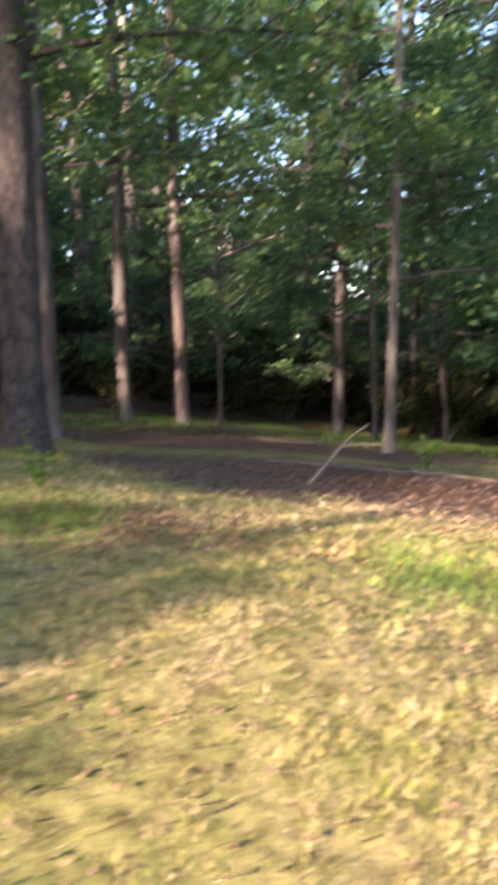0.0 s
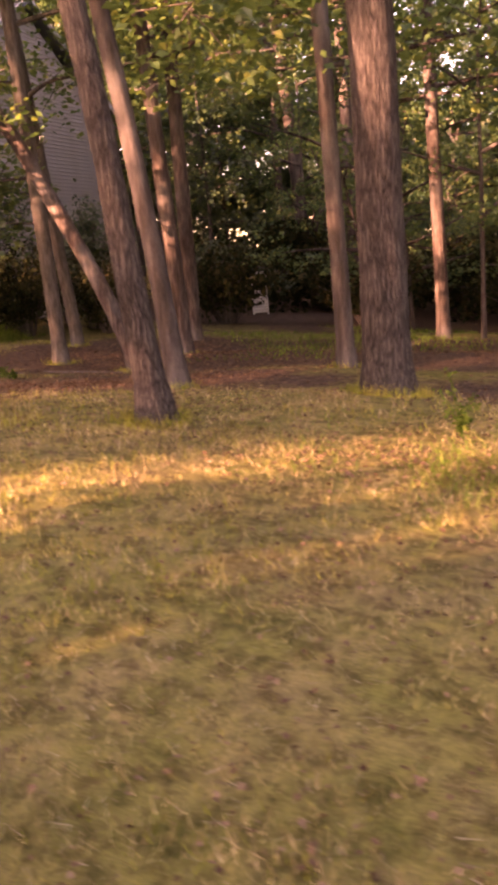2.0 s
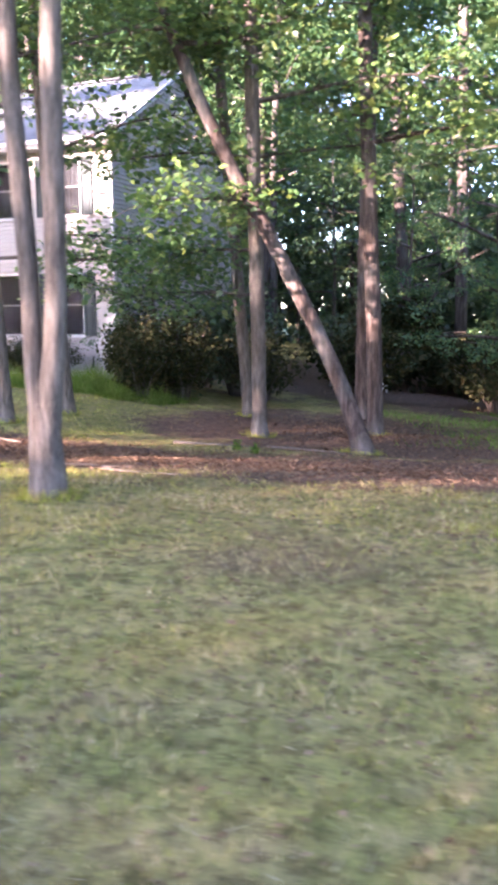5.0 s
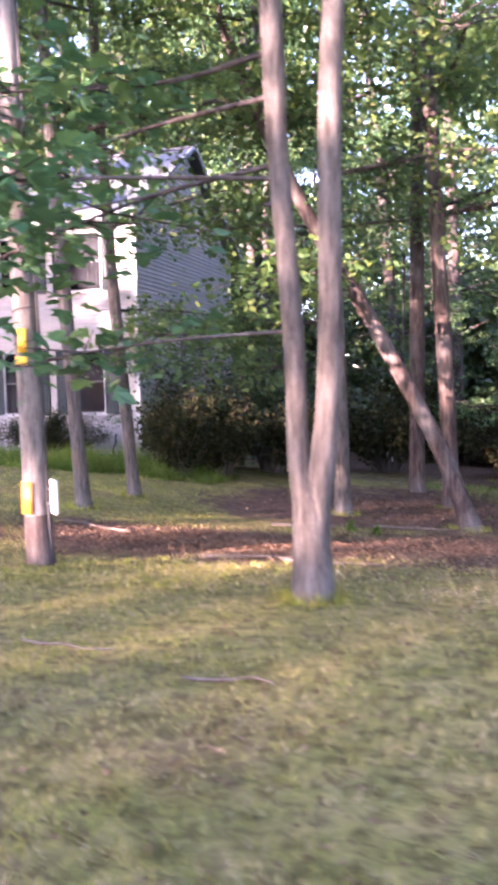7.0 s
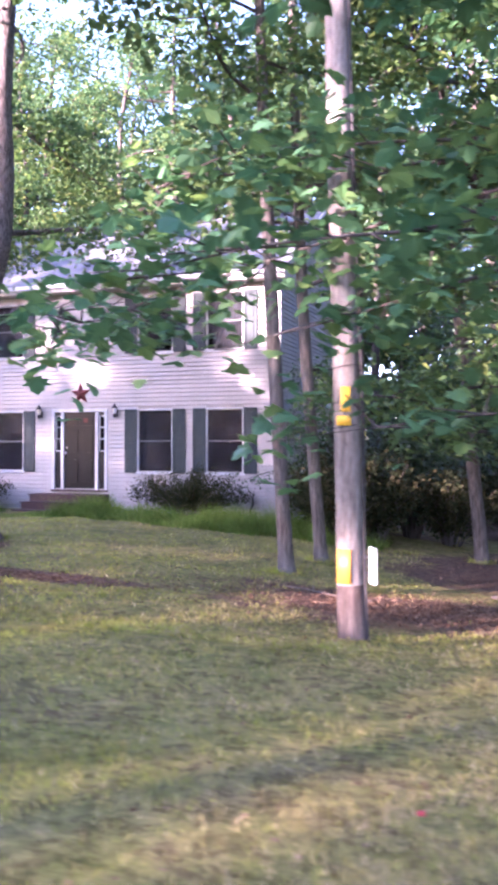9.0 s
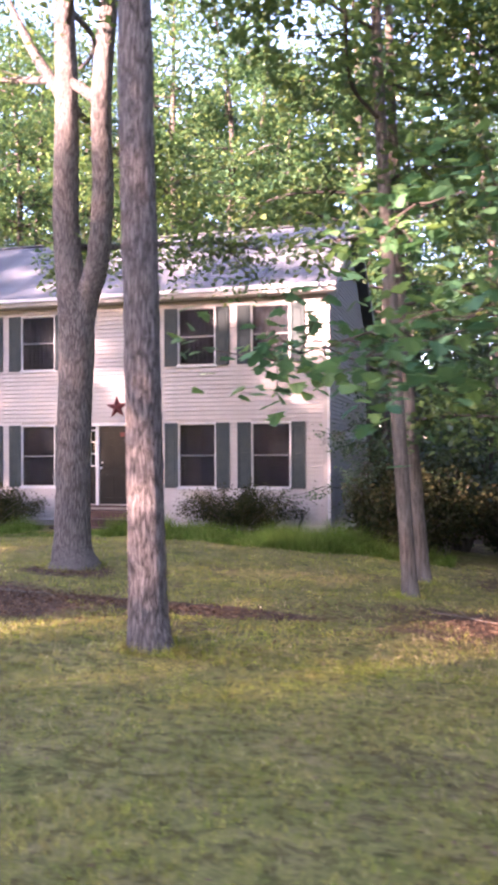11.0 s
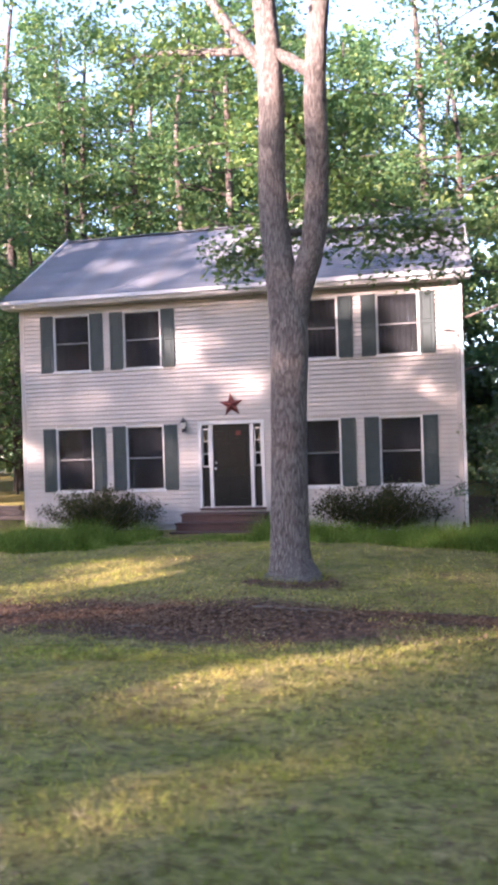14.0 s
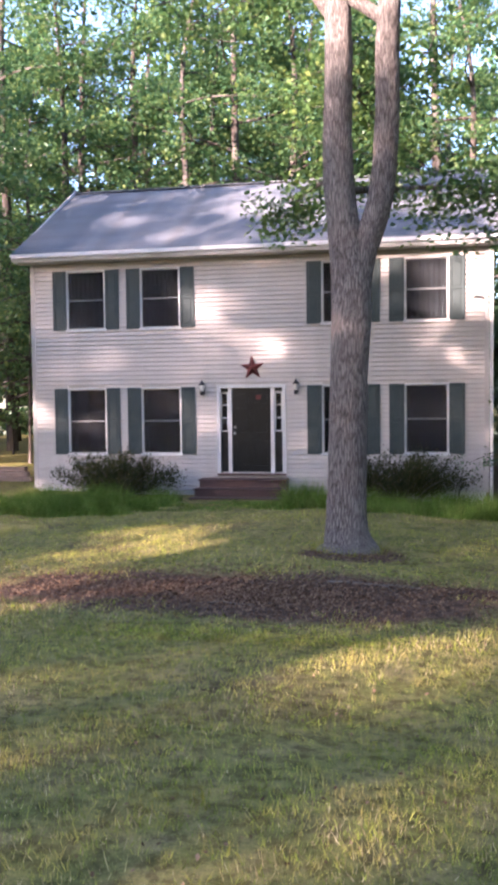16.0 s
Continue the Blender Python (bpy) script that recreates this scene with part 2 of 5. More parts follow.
LAMP_GLASS = surface("seeded_lamp_glass", (0.45, 0.43, 0.38), (0.6, 0.58, 0.53), 12.0, 0.2, 60, 0.1)
NICKEL = surface("satin_nickel", (0.6, 0.58, 0.54), (0.7, 0.68, 0.64), 10.0, 0.3, 60, 0.02, metal=1.0)
POLE_WOOD = bark_mat("weathered_pole_wood", (0.11, 0.092, 0.075), (0.21, 0.18, 0.152), (0.29, 0.255, 0.22), 26.0, 0.35, 0.2)
POLE_FOOT = bark_mat("tarred_pole_wood", (0.035, 0.027, 0.022), (0.07, 0.052, 0.043), (0.13, 0.10, 0.085), 26.0, 0.35, 0.1)
CREOSOTE = surface("dark_cable_rubber", (0.015, 0.014, 0.013), (0.03, 0.028, 0.026), 5.0, 0.7, 40, 0.1)
YELLOW_TAG = surface("yellow_marker_plastic", (0.75, 0.42, 0.02), (0.85, 0.52, 0.04), 5.0, 0.45, 40, 0.05)
ORANGE_TAG = surface("orange_marker_plastic", (0.80, 0.30, 0.02), (0.90, 0.38, 0.03), 5.0, 0.45, 40, 0.05)
WHITE_PLASTIC = surface("white_moulded_plastic", (0.66, 0.66, 0.64), (0.78, 0.78, 0.76), 5.0, 0.4, 40, 0.05)
RED_PLASTIC = surface("bright_red_plastic", (0.30, 0.02, 0.025), (0.38, 0.035, 0.04), 20.0, 0.45, 60, 0.1)
OAK_BARK = plate_bark("furrowed_oak_bark", (0.016, 0.013, 0.012), (0.11, 0.094, 0.086), (0.25, 0.22, 0.205), 52.0, 1.0, 0.11)
DARK_OAK = plate_bark("dark_ridged_oak_bark", (0.014, 0.011, 0.009), (0.05, 0.041, 0.035), (0.12, 0.10, 0.086), 52.0, 1.0, 0.11, (0.13, 0.13, 0.115))
ASH_BARK = plate_bark("fine_ridged_grey_bark", (0.024, 0.02, 0.018), (0.13, 0.11, 0.098), (0.26, 0.23, 0.208), 60.0, 1.0, 0.10)
DARK_TWIG = bark_mat("dark_branch_bark", (0.03, 0.025, 0.02), (0.06, 0.05, 0.042), (0.11, 0.09, 0.08), 20.0, 0.4, 0.1)
GREY_BARK = bark_mat("grey_maple_bark", (0.04, 0.033, 0.026), (0.098, 0.083, 0.068), (0.165, 0.143, 0.118), 22.0, 0.7, 0.12)
PINE_BARK = bark_mat("red_brown_pine_bark", (0.024, 0.018, 0.014), (0.066, 0.048, 0.039), (0.14, 0.106, 0.088), 16.0, 0.9, 0.2)
FAR_BARK = bark_mat("woodland_bark", (0.022, 0.018, 0.014), (0.058, 0.047, 0.04), (0.12, 0.10, 0.086), 9.0, 0.8, 0.2)
LEAF = leaf_mat("broad_green_leaf", [(0.0, (0.05, 0.11, 0.038)), (0.45, (0.09, 0.17, 0.05)), (0.8, (0.14, 0.22, 0.06)), (1.0, (0.22, 0.27, 0.075))], 0.5)
LEAF_NEAR = leaf_mat("lobed_maple_leaf", [(0.0, (0.06, 0.16, 0.075)), (0.6, (0.10, 0.22, 0.095)), (1.0, (0.17, 0.28, 0.08))], 0.5, 0.06)
LEAF_FAR = leaf_mat("woodland_leaf", [(0.0, (0.042, 0.105, 0.05)), (0.5, (0.078, 0.155, 0.064)), (0.85, (0.125, 0.20, 0.072)), (1.0, (0.20, 0.255, 0.08))], 0.5, 0.03)
# brown-green, near black: in the wood this colour also carries the shade
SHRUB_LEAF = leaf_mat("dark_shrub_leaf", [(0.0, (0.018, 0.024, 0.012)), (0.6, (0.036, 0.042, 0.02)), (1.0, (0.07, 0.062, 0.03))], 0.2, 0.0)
# darker copy of the woodland leaf, with understorey shade put into the colour
SHADE_LEAF = leaf_mat("shade_toned_understorey_leaf", [(0.0, (0.025, 0.055, 0.024)), (0.6, (0.045, 0.09, 0.034)), (1.0, (0.09, 0.13, 0.045))], 0.4)
GRASS = leaf_mat("lawn_grass_blade", [(0.0, (0.13, 0.175, 0.026)), (0.5, (0.22, 0.255, 0.046)), (1.0, (0.35, 0.345, 0.085))], 0.42, 0.0, (0.28, 0.205, 0.08))
THATCH = leaf_mat("dead_straw_thatch", [(0.0, (0.13, 0.09, 0.06)), (0.5, (0.28, 0.225, 0.15)), (1.0, (0.44, 0.375, 0.26))], 0.2, 0.0)
DRY_GRASS = leaf_mat("dry_grass_blade", [(0.0, (0.16, 0.115, 0.065)), (0.5, (0.31, 0.24, 0.15)), (1.0, (0.50, 0.42, 0.28))], 0.38, 0.0, (0.20, 0.20, 0.07))
LUSH = leaf_mat("tall_bed_grass", [(0.0, (0.045, 0.095, 0.02)), (0.6, (0.09, 0.16, 0.034)), (1.0, (0.17, 0.22, 0.06))], 0.45, 0.0, (0.11, 0.14, 0.04))
LITTER = leaf_mat("fallen_brown_leaf", [(0.0, (0.06, 0.034, 0.022)), (0.5, (0.14, 0.083, 0.054)), (1.0, (0.25, 0.165, 0.11))], 0.1, 0.0)
STICK = surface("dead_pale_wood", (0.085, 0.064, 0.046), (0.15, 0.118, 0.09), 14.0, 0.9, 60, 0.4)
GROUND = ground_mat()


# ---------------------------------------------------------------- mesh helpers
def mesh(name, v, f, mat, smooth=False):
    """A mesh from an array of corners and an array of faces that all have the same number of corners."""
    v, f = np.asarray(v, np.float32), np.asarray(f, np.int32)
    me = bpy.data.meshes.new(name)
    k = f.shape[1]
    me.vertices.add(len(v)); me.loops.add(f.size); me.polygons.add(len(f))
    me.vertices.foreach_set("co", v.ravel())
    me.loops.foreach_set("vertex_index", f.ravel())
    me.polygons.foreach_set("loop_start", np.arange(0, f.size, k, dtype=np.int32))
    me.polygons.foreach_set("loop_total", np.full(len(f), k, np.int32))
    me.polygons.foreach_set("use_smooth", np.full(len(f), smooth))
    me.update(calc_edges=True)
    me.materials.append(mat)
    return me


def put(name, me, parent=None, label="", m=None, kind=""):
    ob = new(name, me)
    if parent is not None:
        ob.parent = parent
    if m is not None:
        ob.matrix_basis = m
    return tagged(ob, label, kind=kind)


def part(name, bm, mat, parent=None, label="", smooth=False, m=None):
    me = bpy.data.meshes.new(name)
    bmesh.ops.recalc_face_normals(bm, faces=bm.faces)
    for f in bm.faces:
        f.smooth = smooth
    bm.to_mesh(me)
    bm.free()
    me.materials.append(mat)
    return put(name, me, parent, label, m)


def thing(name, x=0, y=0, z=0, label="", category="", group="", kind="", rz=0):
    e = new(name)
    e.matrix_basis = pose(x, y, z, 0, 0, rz)
    return tagged(e, label, category, group, kind)


def box(bm, x0, x1, y0, y1, z0, z1, bevel=0.0):
    r = bmesh.ops.create_cube(bm, size=1, matrix=Matrix.LocRotScale(((x0 + x1) / 2, (y0 + y1) / 2, (z0 + z1) / 2), None, (x1 - x0, y1 - y0, z1 - z0)))
    if bevel:
        edges = list({e for q in r["verts"] for e in q.link_edges})
        bmesh.ops.bevel(bm, geom=edges, offset=bevel, segments=2, affect="EDGES", profile=0.6)
    return bm


def boxes(*specs, bevel=0.0):
    bm = bmesh.new()
    for s in specs:
        box(bm, *s, bevel=bevel)
    return bm


def lathe(bm, profile, seg=14, centre=(0, 0, 0)):
    """Turned shape: profile rows of (radius, z)."""
    rings = []
    for r, z in profile:
        rings.append([bm.verts.new((centre[0] + r * math.cos(a), centre[1] + r * math.sin(a), centre[2] + z)) for a in np.linspace(0, 2 * math.pi, seg, endpoint=False)])
    for a, b in zip(rings, rings[1:]):
        for i in range(seg):
            bm.faces.new((a[i], a[(i + 1) % seg], b[(i + 1) % seg], b[i]))
    bm.faces.new(rings[0][::-1]); bm.faces.new(rings[-1])
    return bm


def curve_points(pts, step):
    """Catmull-Rom through the rows of pts, cut about every step."""
    p = np.asarray(pts, float)
    q = np.vstack([2 * p[0] - p[1], p, 2 * p[-1] - p[-2]])
    out = []
    for i in range(1, len(q) - 2):
        k = max(2, int(np.linalg.norm(q[i + 1][:3] - q[i][:3]) / step))
        for t in np.linspace(0, 1, k, endpoint=False):
            a, b, c, d = q[i - 1], q[i], q[i + 1], q[i + 2]
            out.append(0.5 * (2 * b + (c - a) * t + (2 * a - 5 * b + 4 * c - d) * t * t + (3 * b - a - 3 * c + d) * t ** 3))
    out.append(p[-1])
    return np.array(out)


def tube(rows, step=0.25, seg=12, furrow=0.0, seed=0, ribs=9):
    """Round wood along rows of (x, y, z, radius); furrow: depth of the bark's ridges."""
    c = curve_points(rows, step)
    pts, rad = c[:, :3], np.maximum(c[:, 3], 0.004)
    tan = np.gradient(pts, axis=0)
    tan /= np.linalg.norm(tan, axis=1)[:, None]
    ref = np.array([1.0, 0, 0]) if abs(tan[0][0]) < 0.8 else np.array([0, 1.0, 0])
    u = np.cross(tan, ref); u /= np.linalg.norm(u, axis=1)[:, None]
    w = np.cross(tan, u)
    ang = np.linspace(0, 2 * math.pi, seg, endpoint=False)
    rng = np.random.RandomState(seed)
    r = np.repeat(rad[:, None], seg, 1)
    if furrow:
        h = np.arange(len(pts))[:, None] * step
        a = ang[None, :]
        wob = 0
        for k in range(4):
            f = ribs + rng.randint(-2, 4) + 3 * k
            wob = wob + np.abs(np.sin(a * f / 2 + 0.9 * np.sin(h * rng.uniform(0.8, 2.6) + rng.uniform(0, 6)) + rng.uniform(0, 6) + h * rng.uniform(-.4, .4)))
        lump = np.sin(h * 2.3 + seed) * np.cos(a * 2 + h * 1.1 + seed) * 0.4
        r = r + furrow * (wob / 4 - 0.6 + lump * 0.5) + furrow * 0.25 * rng.randn(*r.shape)
    v = pts[:, None, :] + r[:, :, None] * (np.cos(ang)[None, :, None] * u[:, None, :] + np.sin(ang)[None, :, None] * w[:, None, :])
    n = len(pts)
    i, j = np.meshgrid(np.arange(n - 1), np.arange(seg), indexing="ij")
    f = np.stack([i * seg + j, i * seg + (j + 1) % seg, (i + 1) * seg + (j + 1) % seg, (i + 1) * seg + j], -1).reshape(-1, 4)
    return v.reshape(-1, 3), f


def join(parts):
    v, f, k = [], [], 0
    for a, b in parts:
        v.append(a); f.append(np.asarray(b) + k); k += len(a)
    return np.vstack(v), np.vstack(f)


KITE = np.array([(0, 0, 0), (0.42, 0.40, 0.06), (1, 0, -0.06), (0.42, -0.40, 0.06)])
LOBED = np.array([(0, 0, 0), (0.10, 0.28, 0.03), (0.02, 0.50, 0.0), (0.30, 0.38, 0.03), (0.42, 0.62, -0.03), (0.52, 0.30, 0.03), (0.74, 0.30, 0.0), (1.0, 0.0, -0.08),
                  (0.74, -0.30, 0.0), (0.52, -0.30, 0.03), (0.42, -0.62, -0.03), (0.30, -0.38, 0.03), (0.02, -0.50, 0.0), (0.10, -0.28, 0.03)])


def leaves(rng, centres, size, tilt=0.5, shape=KITE):
    """Leaf blades at the given places, facing roughly up, turned at random."""
    n = len(centres)
    a = rng.uniform(0, 2 * np.pi, n)
    d = np.stack([np.cos(a), np.sin(a), rng.normal(-0.25, tilt, n)], 1)
    d /= np.linalg.norm(d, axis=1)[:, None]
    up = np.stack([rng.normal(0, tilt, n), rng.normal(0, tilt, n), np.ones(n)], 1)
    s = np.cross(up, d); s /= np.linalg.norm(s, axis=1)[:, None]
    nn = np.cross(d, s)
    L = size * rng.uniform(0.6, 1.3, n)
    P = shape
    v = centres[:, None, :] + L[:, None, None] * (P[None, :, :1] * d[:, None] + P[None, :, 1:2] * s[:, None] + P[None, :, 2:] * nn[:, None])
    m = len(P)
    if m == 4:
        t = np.array([(0, 1, 2), (0, 2, 3)])
    else:
        t = np.array([(0, i, i + 1) for i in range(1, m - 1)])
    f = (np.arange(n)[:, None, None] * m + t[None]).reshape(-1, 3)
    return v.reshape(-1, 3), f


def clump(rng, p, radius, n):
    """Leaf places of one rounded, flattened clump of foliage."""
    d = rng.normal(0, 1, (n, 3))
    d /= np.linalg.norm(d, axis=1)[:, None]
    r = radius * rng.uniform(.25, 1.0, n) ** .6
    return np.asarray(p)[None, :] + d * r[:, None] * (1.0, 1.0, .55)


def spray(rng, p, radius, n, thick=0.12):
    """Leaf places of one flat, slightly drooping spray."""
    r, a = radius * np.sqrt(rng.uniform(0, 1, n)), rng.uniform(0, 2 * np.pi, n)
    ex = rng.uniform(0.5, 1.0)
    rot = rng.uniform(0, np.pi)
    x, y = r * np.cos(a), ex * r * np.sin(a)
    tx, ty = rng.normal(0, 0.25, 2)
    return np.stack([p[0] + x * np.cos(rot) - y * np.sin(rot), p[1] + x * np.sin(rot) + y * np.cos(rot),
                     p[2] + tx * x + ty * y - 0.18 * r * r / max(radius, .1) + rng.normal(0, thick, n)], 1)


BUMPS = [(random.uniform(-2.4, 2.4), random.uniform(-2.4, 2.4), random.uniform(0, 6)) for _ in range(14)]


def ground_z(x, y):
    """Height of the ground: a lawn that falls gently towards the woods."""
    x, y = np.clip(x, -9.0, 26.0), np.clip(y, -6.0, 24.0)
    X, Y = (x - 10) / 10, (y - 8) / 10
    z = -0.038 - 0.334 * X - 0.384 * Y - 0.158 * X * X + 0.206 * X * Y - 0.01 * Y * Y + 0.021 * X * X * Y - 0.338 * X * Y * Y
    for cx, cy, h in ((3, 16, 0.267), (12, 14, -0.267), (17, 6.5, 0.305), (12.5, 6.5, -0.026)):
        z = z + h * np.exp(-((x - cx) ** 2 + (y - cy) ** 2) / 24)
    for a, b, c in BUMPS:
        z = z + 0.008 * np.sin(a * x + b * y + c)
    return z


def gz(x, y):
    return float(ground_z(np.float64(x), np.float64(y)))


# ---------------------------------------------------------------- ground
def build_ground():
    far = np.array([2, 5, 10, 20, 40, 80, 160, 320, 640, 1300.0])
    xs = np.concatenate([-10 - far[::-1], np.arange(-10, 30.01, 0.25), 30 + far])
    ys = np.concatenate([-6 - far[::-1], np.arange(-6, 26.01, 0.25), 26 + far])
    gx, gy = np.meshgrid(xs, ys, indexing="ij")
    z = ground_z(gx, gy)
    v = np.stack([gx, gy, z], -1).reshape(-1, 3)
    n, m = len(xs), len(ys)
    i, j = np.meshgrid(np.arange(n - 1), np.arange(m - 1), indexing="ij")
    f = np.stack([i * m + j, (i + 1) * m + j, (i + 1) * m + j + 1, i * m + j + 1], -1).reshape(-1, 4)
    g = put("ground", mesh("ground", v, f, GROUND, True))
    tagged(g, "uneven lawn with dry grass and beds of brown fallen leaves", "ground", kind="structure")


build_ground()

# ---------------------------------------------------------------- house
HX, HY0, HY1 = 5.48, 20.0, 27.4          # half width, front and back walls
SILL, EAVE, RIDGE_Y, RIDGE_Z = 0.14, 5.70, 23.7, 8.36
house = thing("house", 0, HY0, 0, "two-storey cream-sided house with dark green shutters and grey roof", "house")
# openings in the front wall: x0, x1, z0, z1 (outer edge of the casing)
WINS = [(cx - 0.50, cx + 0.50, z0, z1) for z0, z1 in ((1.0, 2.64), (4.05, 5.52)) for cx in (-4.07, -2.18, 2.22, 4.12)]
DOORWAY = (-0.80, 0.86, 0.53, 2.67)


def cut_spans(x0, x1, z0, z1, holes):
    """The stretches of a strip between openings."""
    spans = [(x0, x1)]
    for a, b, c, d in holes:
        if z1 > c + 0.01 and z0 < d - 0.01:
            spans = [s for p, q in spans for s in ((p, min(q, a)), (max(p, b), q)) if s[1] - s[0] > 0.02]
    return spans


def front_wall():
    """Solid wall with the openings through it, built from the blocks between them."""
    holes = [(a + .05, b - .05, c + .05, d - .05) for a, b, c, d in WINS + [DOORWAY]]
    zs = sorted({SILL, EAVE, *[z for h in holes for z in h[2:]]})
    bm = bmesh.new()
    for z0, z1 in zip(zs, zs[1:]):
        for a, b in cut_spans(-HX, HX, z0, z1, holes):
            box(bm, a, b, 0.0, 0.18, z0, z1)
    return part("wall_front", bm, SIDING, house)


wall_front = front_wall()
wall_back = part("wall_back", boxes((-HX, HX, HY1 - HY0 - .18, HY1 - HY0, SILL, EAVE)), SIDING, house)


def gable_wall(name, x0, x1):
    bm = bmesh.new()
    prof = [(0.181, SILL), (HY1 - HY0 - .181, SILL), (HY1 - HY0 - .181, EAVE), (RIDGE_Y - HY0, RIDGE_Z - .12), (0.181, EAVE)]
    a = [bm.verts.new((x0, y, z)) for y, z in prof]
    b = [bm.verts.new((x1, y, z)) for y, z in prof]
    bm.faces.new(a); bm.faces.new(b[::-1])
    for i in range(5):
        bm.faces.new((a[i], a[(i + 1) % 5], b[(i + 1) % 5], b[i]))
    return part(name, bm, SIDING, house)


wall_east = gable_wall("wall_east", HX - .18, HX)
wall_west = gable_wall("wall_west", -HX, -HX + .18)
part("foundation", boxes((-HX + .03, HX - .03, 0.03, HY1 - HY0 - .03, -1.3, SILL - .004)), FOUNDATION, house, "grey concrete foundation")
# floors and inner walls coloured near-black so the windows look dark
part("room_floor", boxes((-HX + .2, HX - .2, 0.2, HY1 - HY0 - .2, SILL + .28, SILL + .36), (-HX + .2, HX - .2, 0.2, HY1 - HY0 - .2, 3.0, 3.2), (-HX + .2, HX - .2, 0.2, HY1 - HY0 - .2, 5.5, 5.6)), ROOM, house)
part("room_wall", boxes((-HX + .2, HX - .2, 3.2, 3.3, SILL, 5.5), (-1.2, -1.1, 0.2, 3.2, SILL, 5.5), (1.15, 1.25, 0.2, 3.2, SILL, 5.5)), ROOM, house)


def roof():
    """Two pitches laid in courses that each overlap the one below."""
    slope = (RIDGE_Z - 5.90) / (RIDGE_Y - 19.55)
    for sgn in (1, -1):
        y_low, y_top = (19.55 - HY0, RIDGE_Y - HY0) if sgn > 0 else (2 * RIDGE_Y - 19.55 - HY0, RIDGE_Y - HY0)
        w = HX + .33
        v = [(x, y, z + d) for x in (-w, w) for y, z in ((y_low, 5.90), (y_top, RIDGE_Z)) for d in (-.03, -.002)]
        deck = put("roof", mesh("roof", v, [(0, 1, 3, 2), (4, 6, 7, 5), (0, 4, 5, 1), (2, 3, 7, 6), (0, 2, 6, 4), (1, 5, 7, 3)], SHINGLE), house, "weathered grey asphalt shingle roof")
        n = 30
        dy, dz = (y_top - y_low) / n, (RIDGE_Z - 5.90) / n
        c = [(x, y, z) for x in (-w, w) for y, z in ((0, .024), (dy * 1.2, dz * 1.2 + .004), (0, 0), (dy * 1.2, dz * 1.2))]
        course = mesh("shingle_course", c, [(0, 4, 5, 1), (0, 2, 6, 4), (0, 1, 3, 2), (4, 6, 7, 5), (2, 3, 7, 6), (1, 5, 7, 3)], SHINGLE)
        for i in range(n - 1):
            put("shingle_course", course, deck, m=Matrix.Translation((0, y_low + dy * i, 5.90 + dz * i)))
    part("ridge_cap", boxes((-HX - .33, HX + .33, RIDGE_Y - HY0 - .1, RIDGE_Y - HY0 + .1, RIDGE_Z + .005, RIDGE_Z + .04), bevel=.012), SHINGLE, house)


roof()
part("fascia", boxes((-HX - .32, HX + .32, -.452, -.41, 5.73, 5.875), bevel=.004), GUTTER, house, "pale grey fascia board")
part("gutter", boxes((-HX - .33, HX + .33, -.535, -.456, 5.78, 5.885), bevel=.02), GUTTER, house, "pale grey metal gutter")
part("soffit", boxes((-HX - .30, HX + .30, -.409, -.004, 5.70, 5.73)), TRIM, house)
part("corner_board", boxes((-HX - .03, -HX + .07, -.032, -.002, SILL, 5.69), bevel=.004), SIDING, house)
part("corner_board", boxes((HX - .07, HX + .03, -.032, -.002, SILL, 5.69), bevel=.004), SIDING, house)
part("corner_board", boxes((HX + .002, HX + .032, .0, .10, SILL, 5.6), bevel=.004), TRIM, house)
part("corner_board", boxes((HX + .002, HX + .032, HY1 - HY0 - .1, HY1 - HY0, SILL, 5.6), bevel=.004), TRIM, house)
part("downspout", boxes((HX + .04, HX + .11, -.10, -.03, -.1, 5.6), bevel=.015), TRIM, house, "white downspout at the corner")
for s in (-1, 1):
    bm = bmesh.new()
    for y0, z0, y1, z1 in ((-.45, 5.72, RIDGE_Y - HY0, RIDGE_Z - .04), (RIDGE_Y - HY0, RIDGE_Z - .04, 2 * RIDGE_Y - 19.55 - HY0, 5.72)):
        x = s * (HX + .30)
        q = [bm.verts.new((x + o, y, z + d)) for o in (-.02, .02) for y, z in ((y0, z0), (y1, z1)) for d in (0, .15)]
        for a, b, c, d in ((0, 1, 3, 2), (4, 6, 7, 5), (0, 4, 5, 1), (2, 3, 7, 6), (0, 2, 6, 4), (1, 5, 7, 3)):
            bm.faces.new([q[i] for i in (a, b, c, d)])
    part("rake_board", bm, TRIM, house)


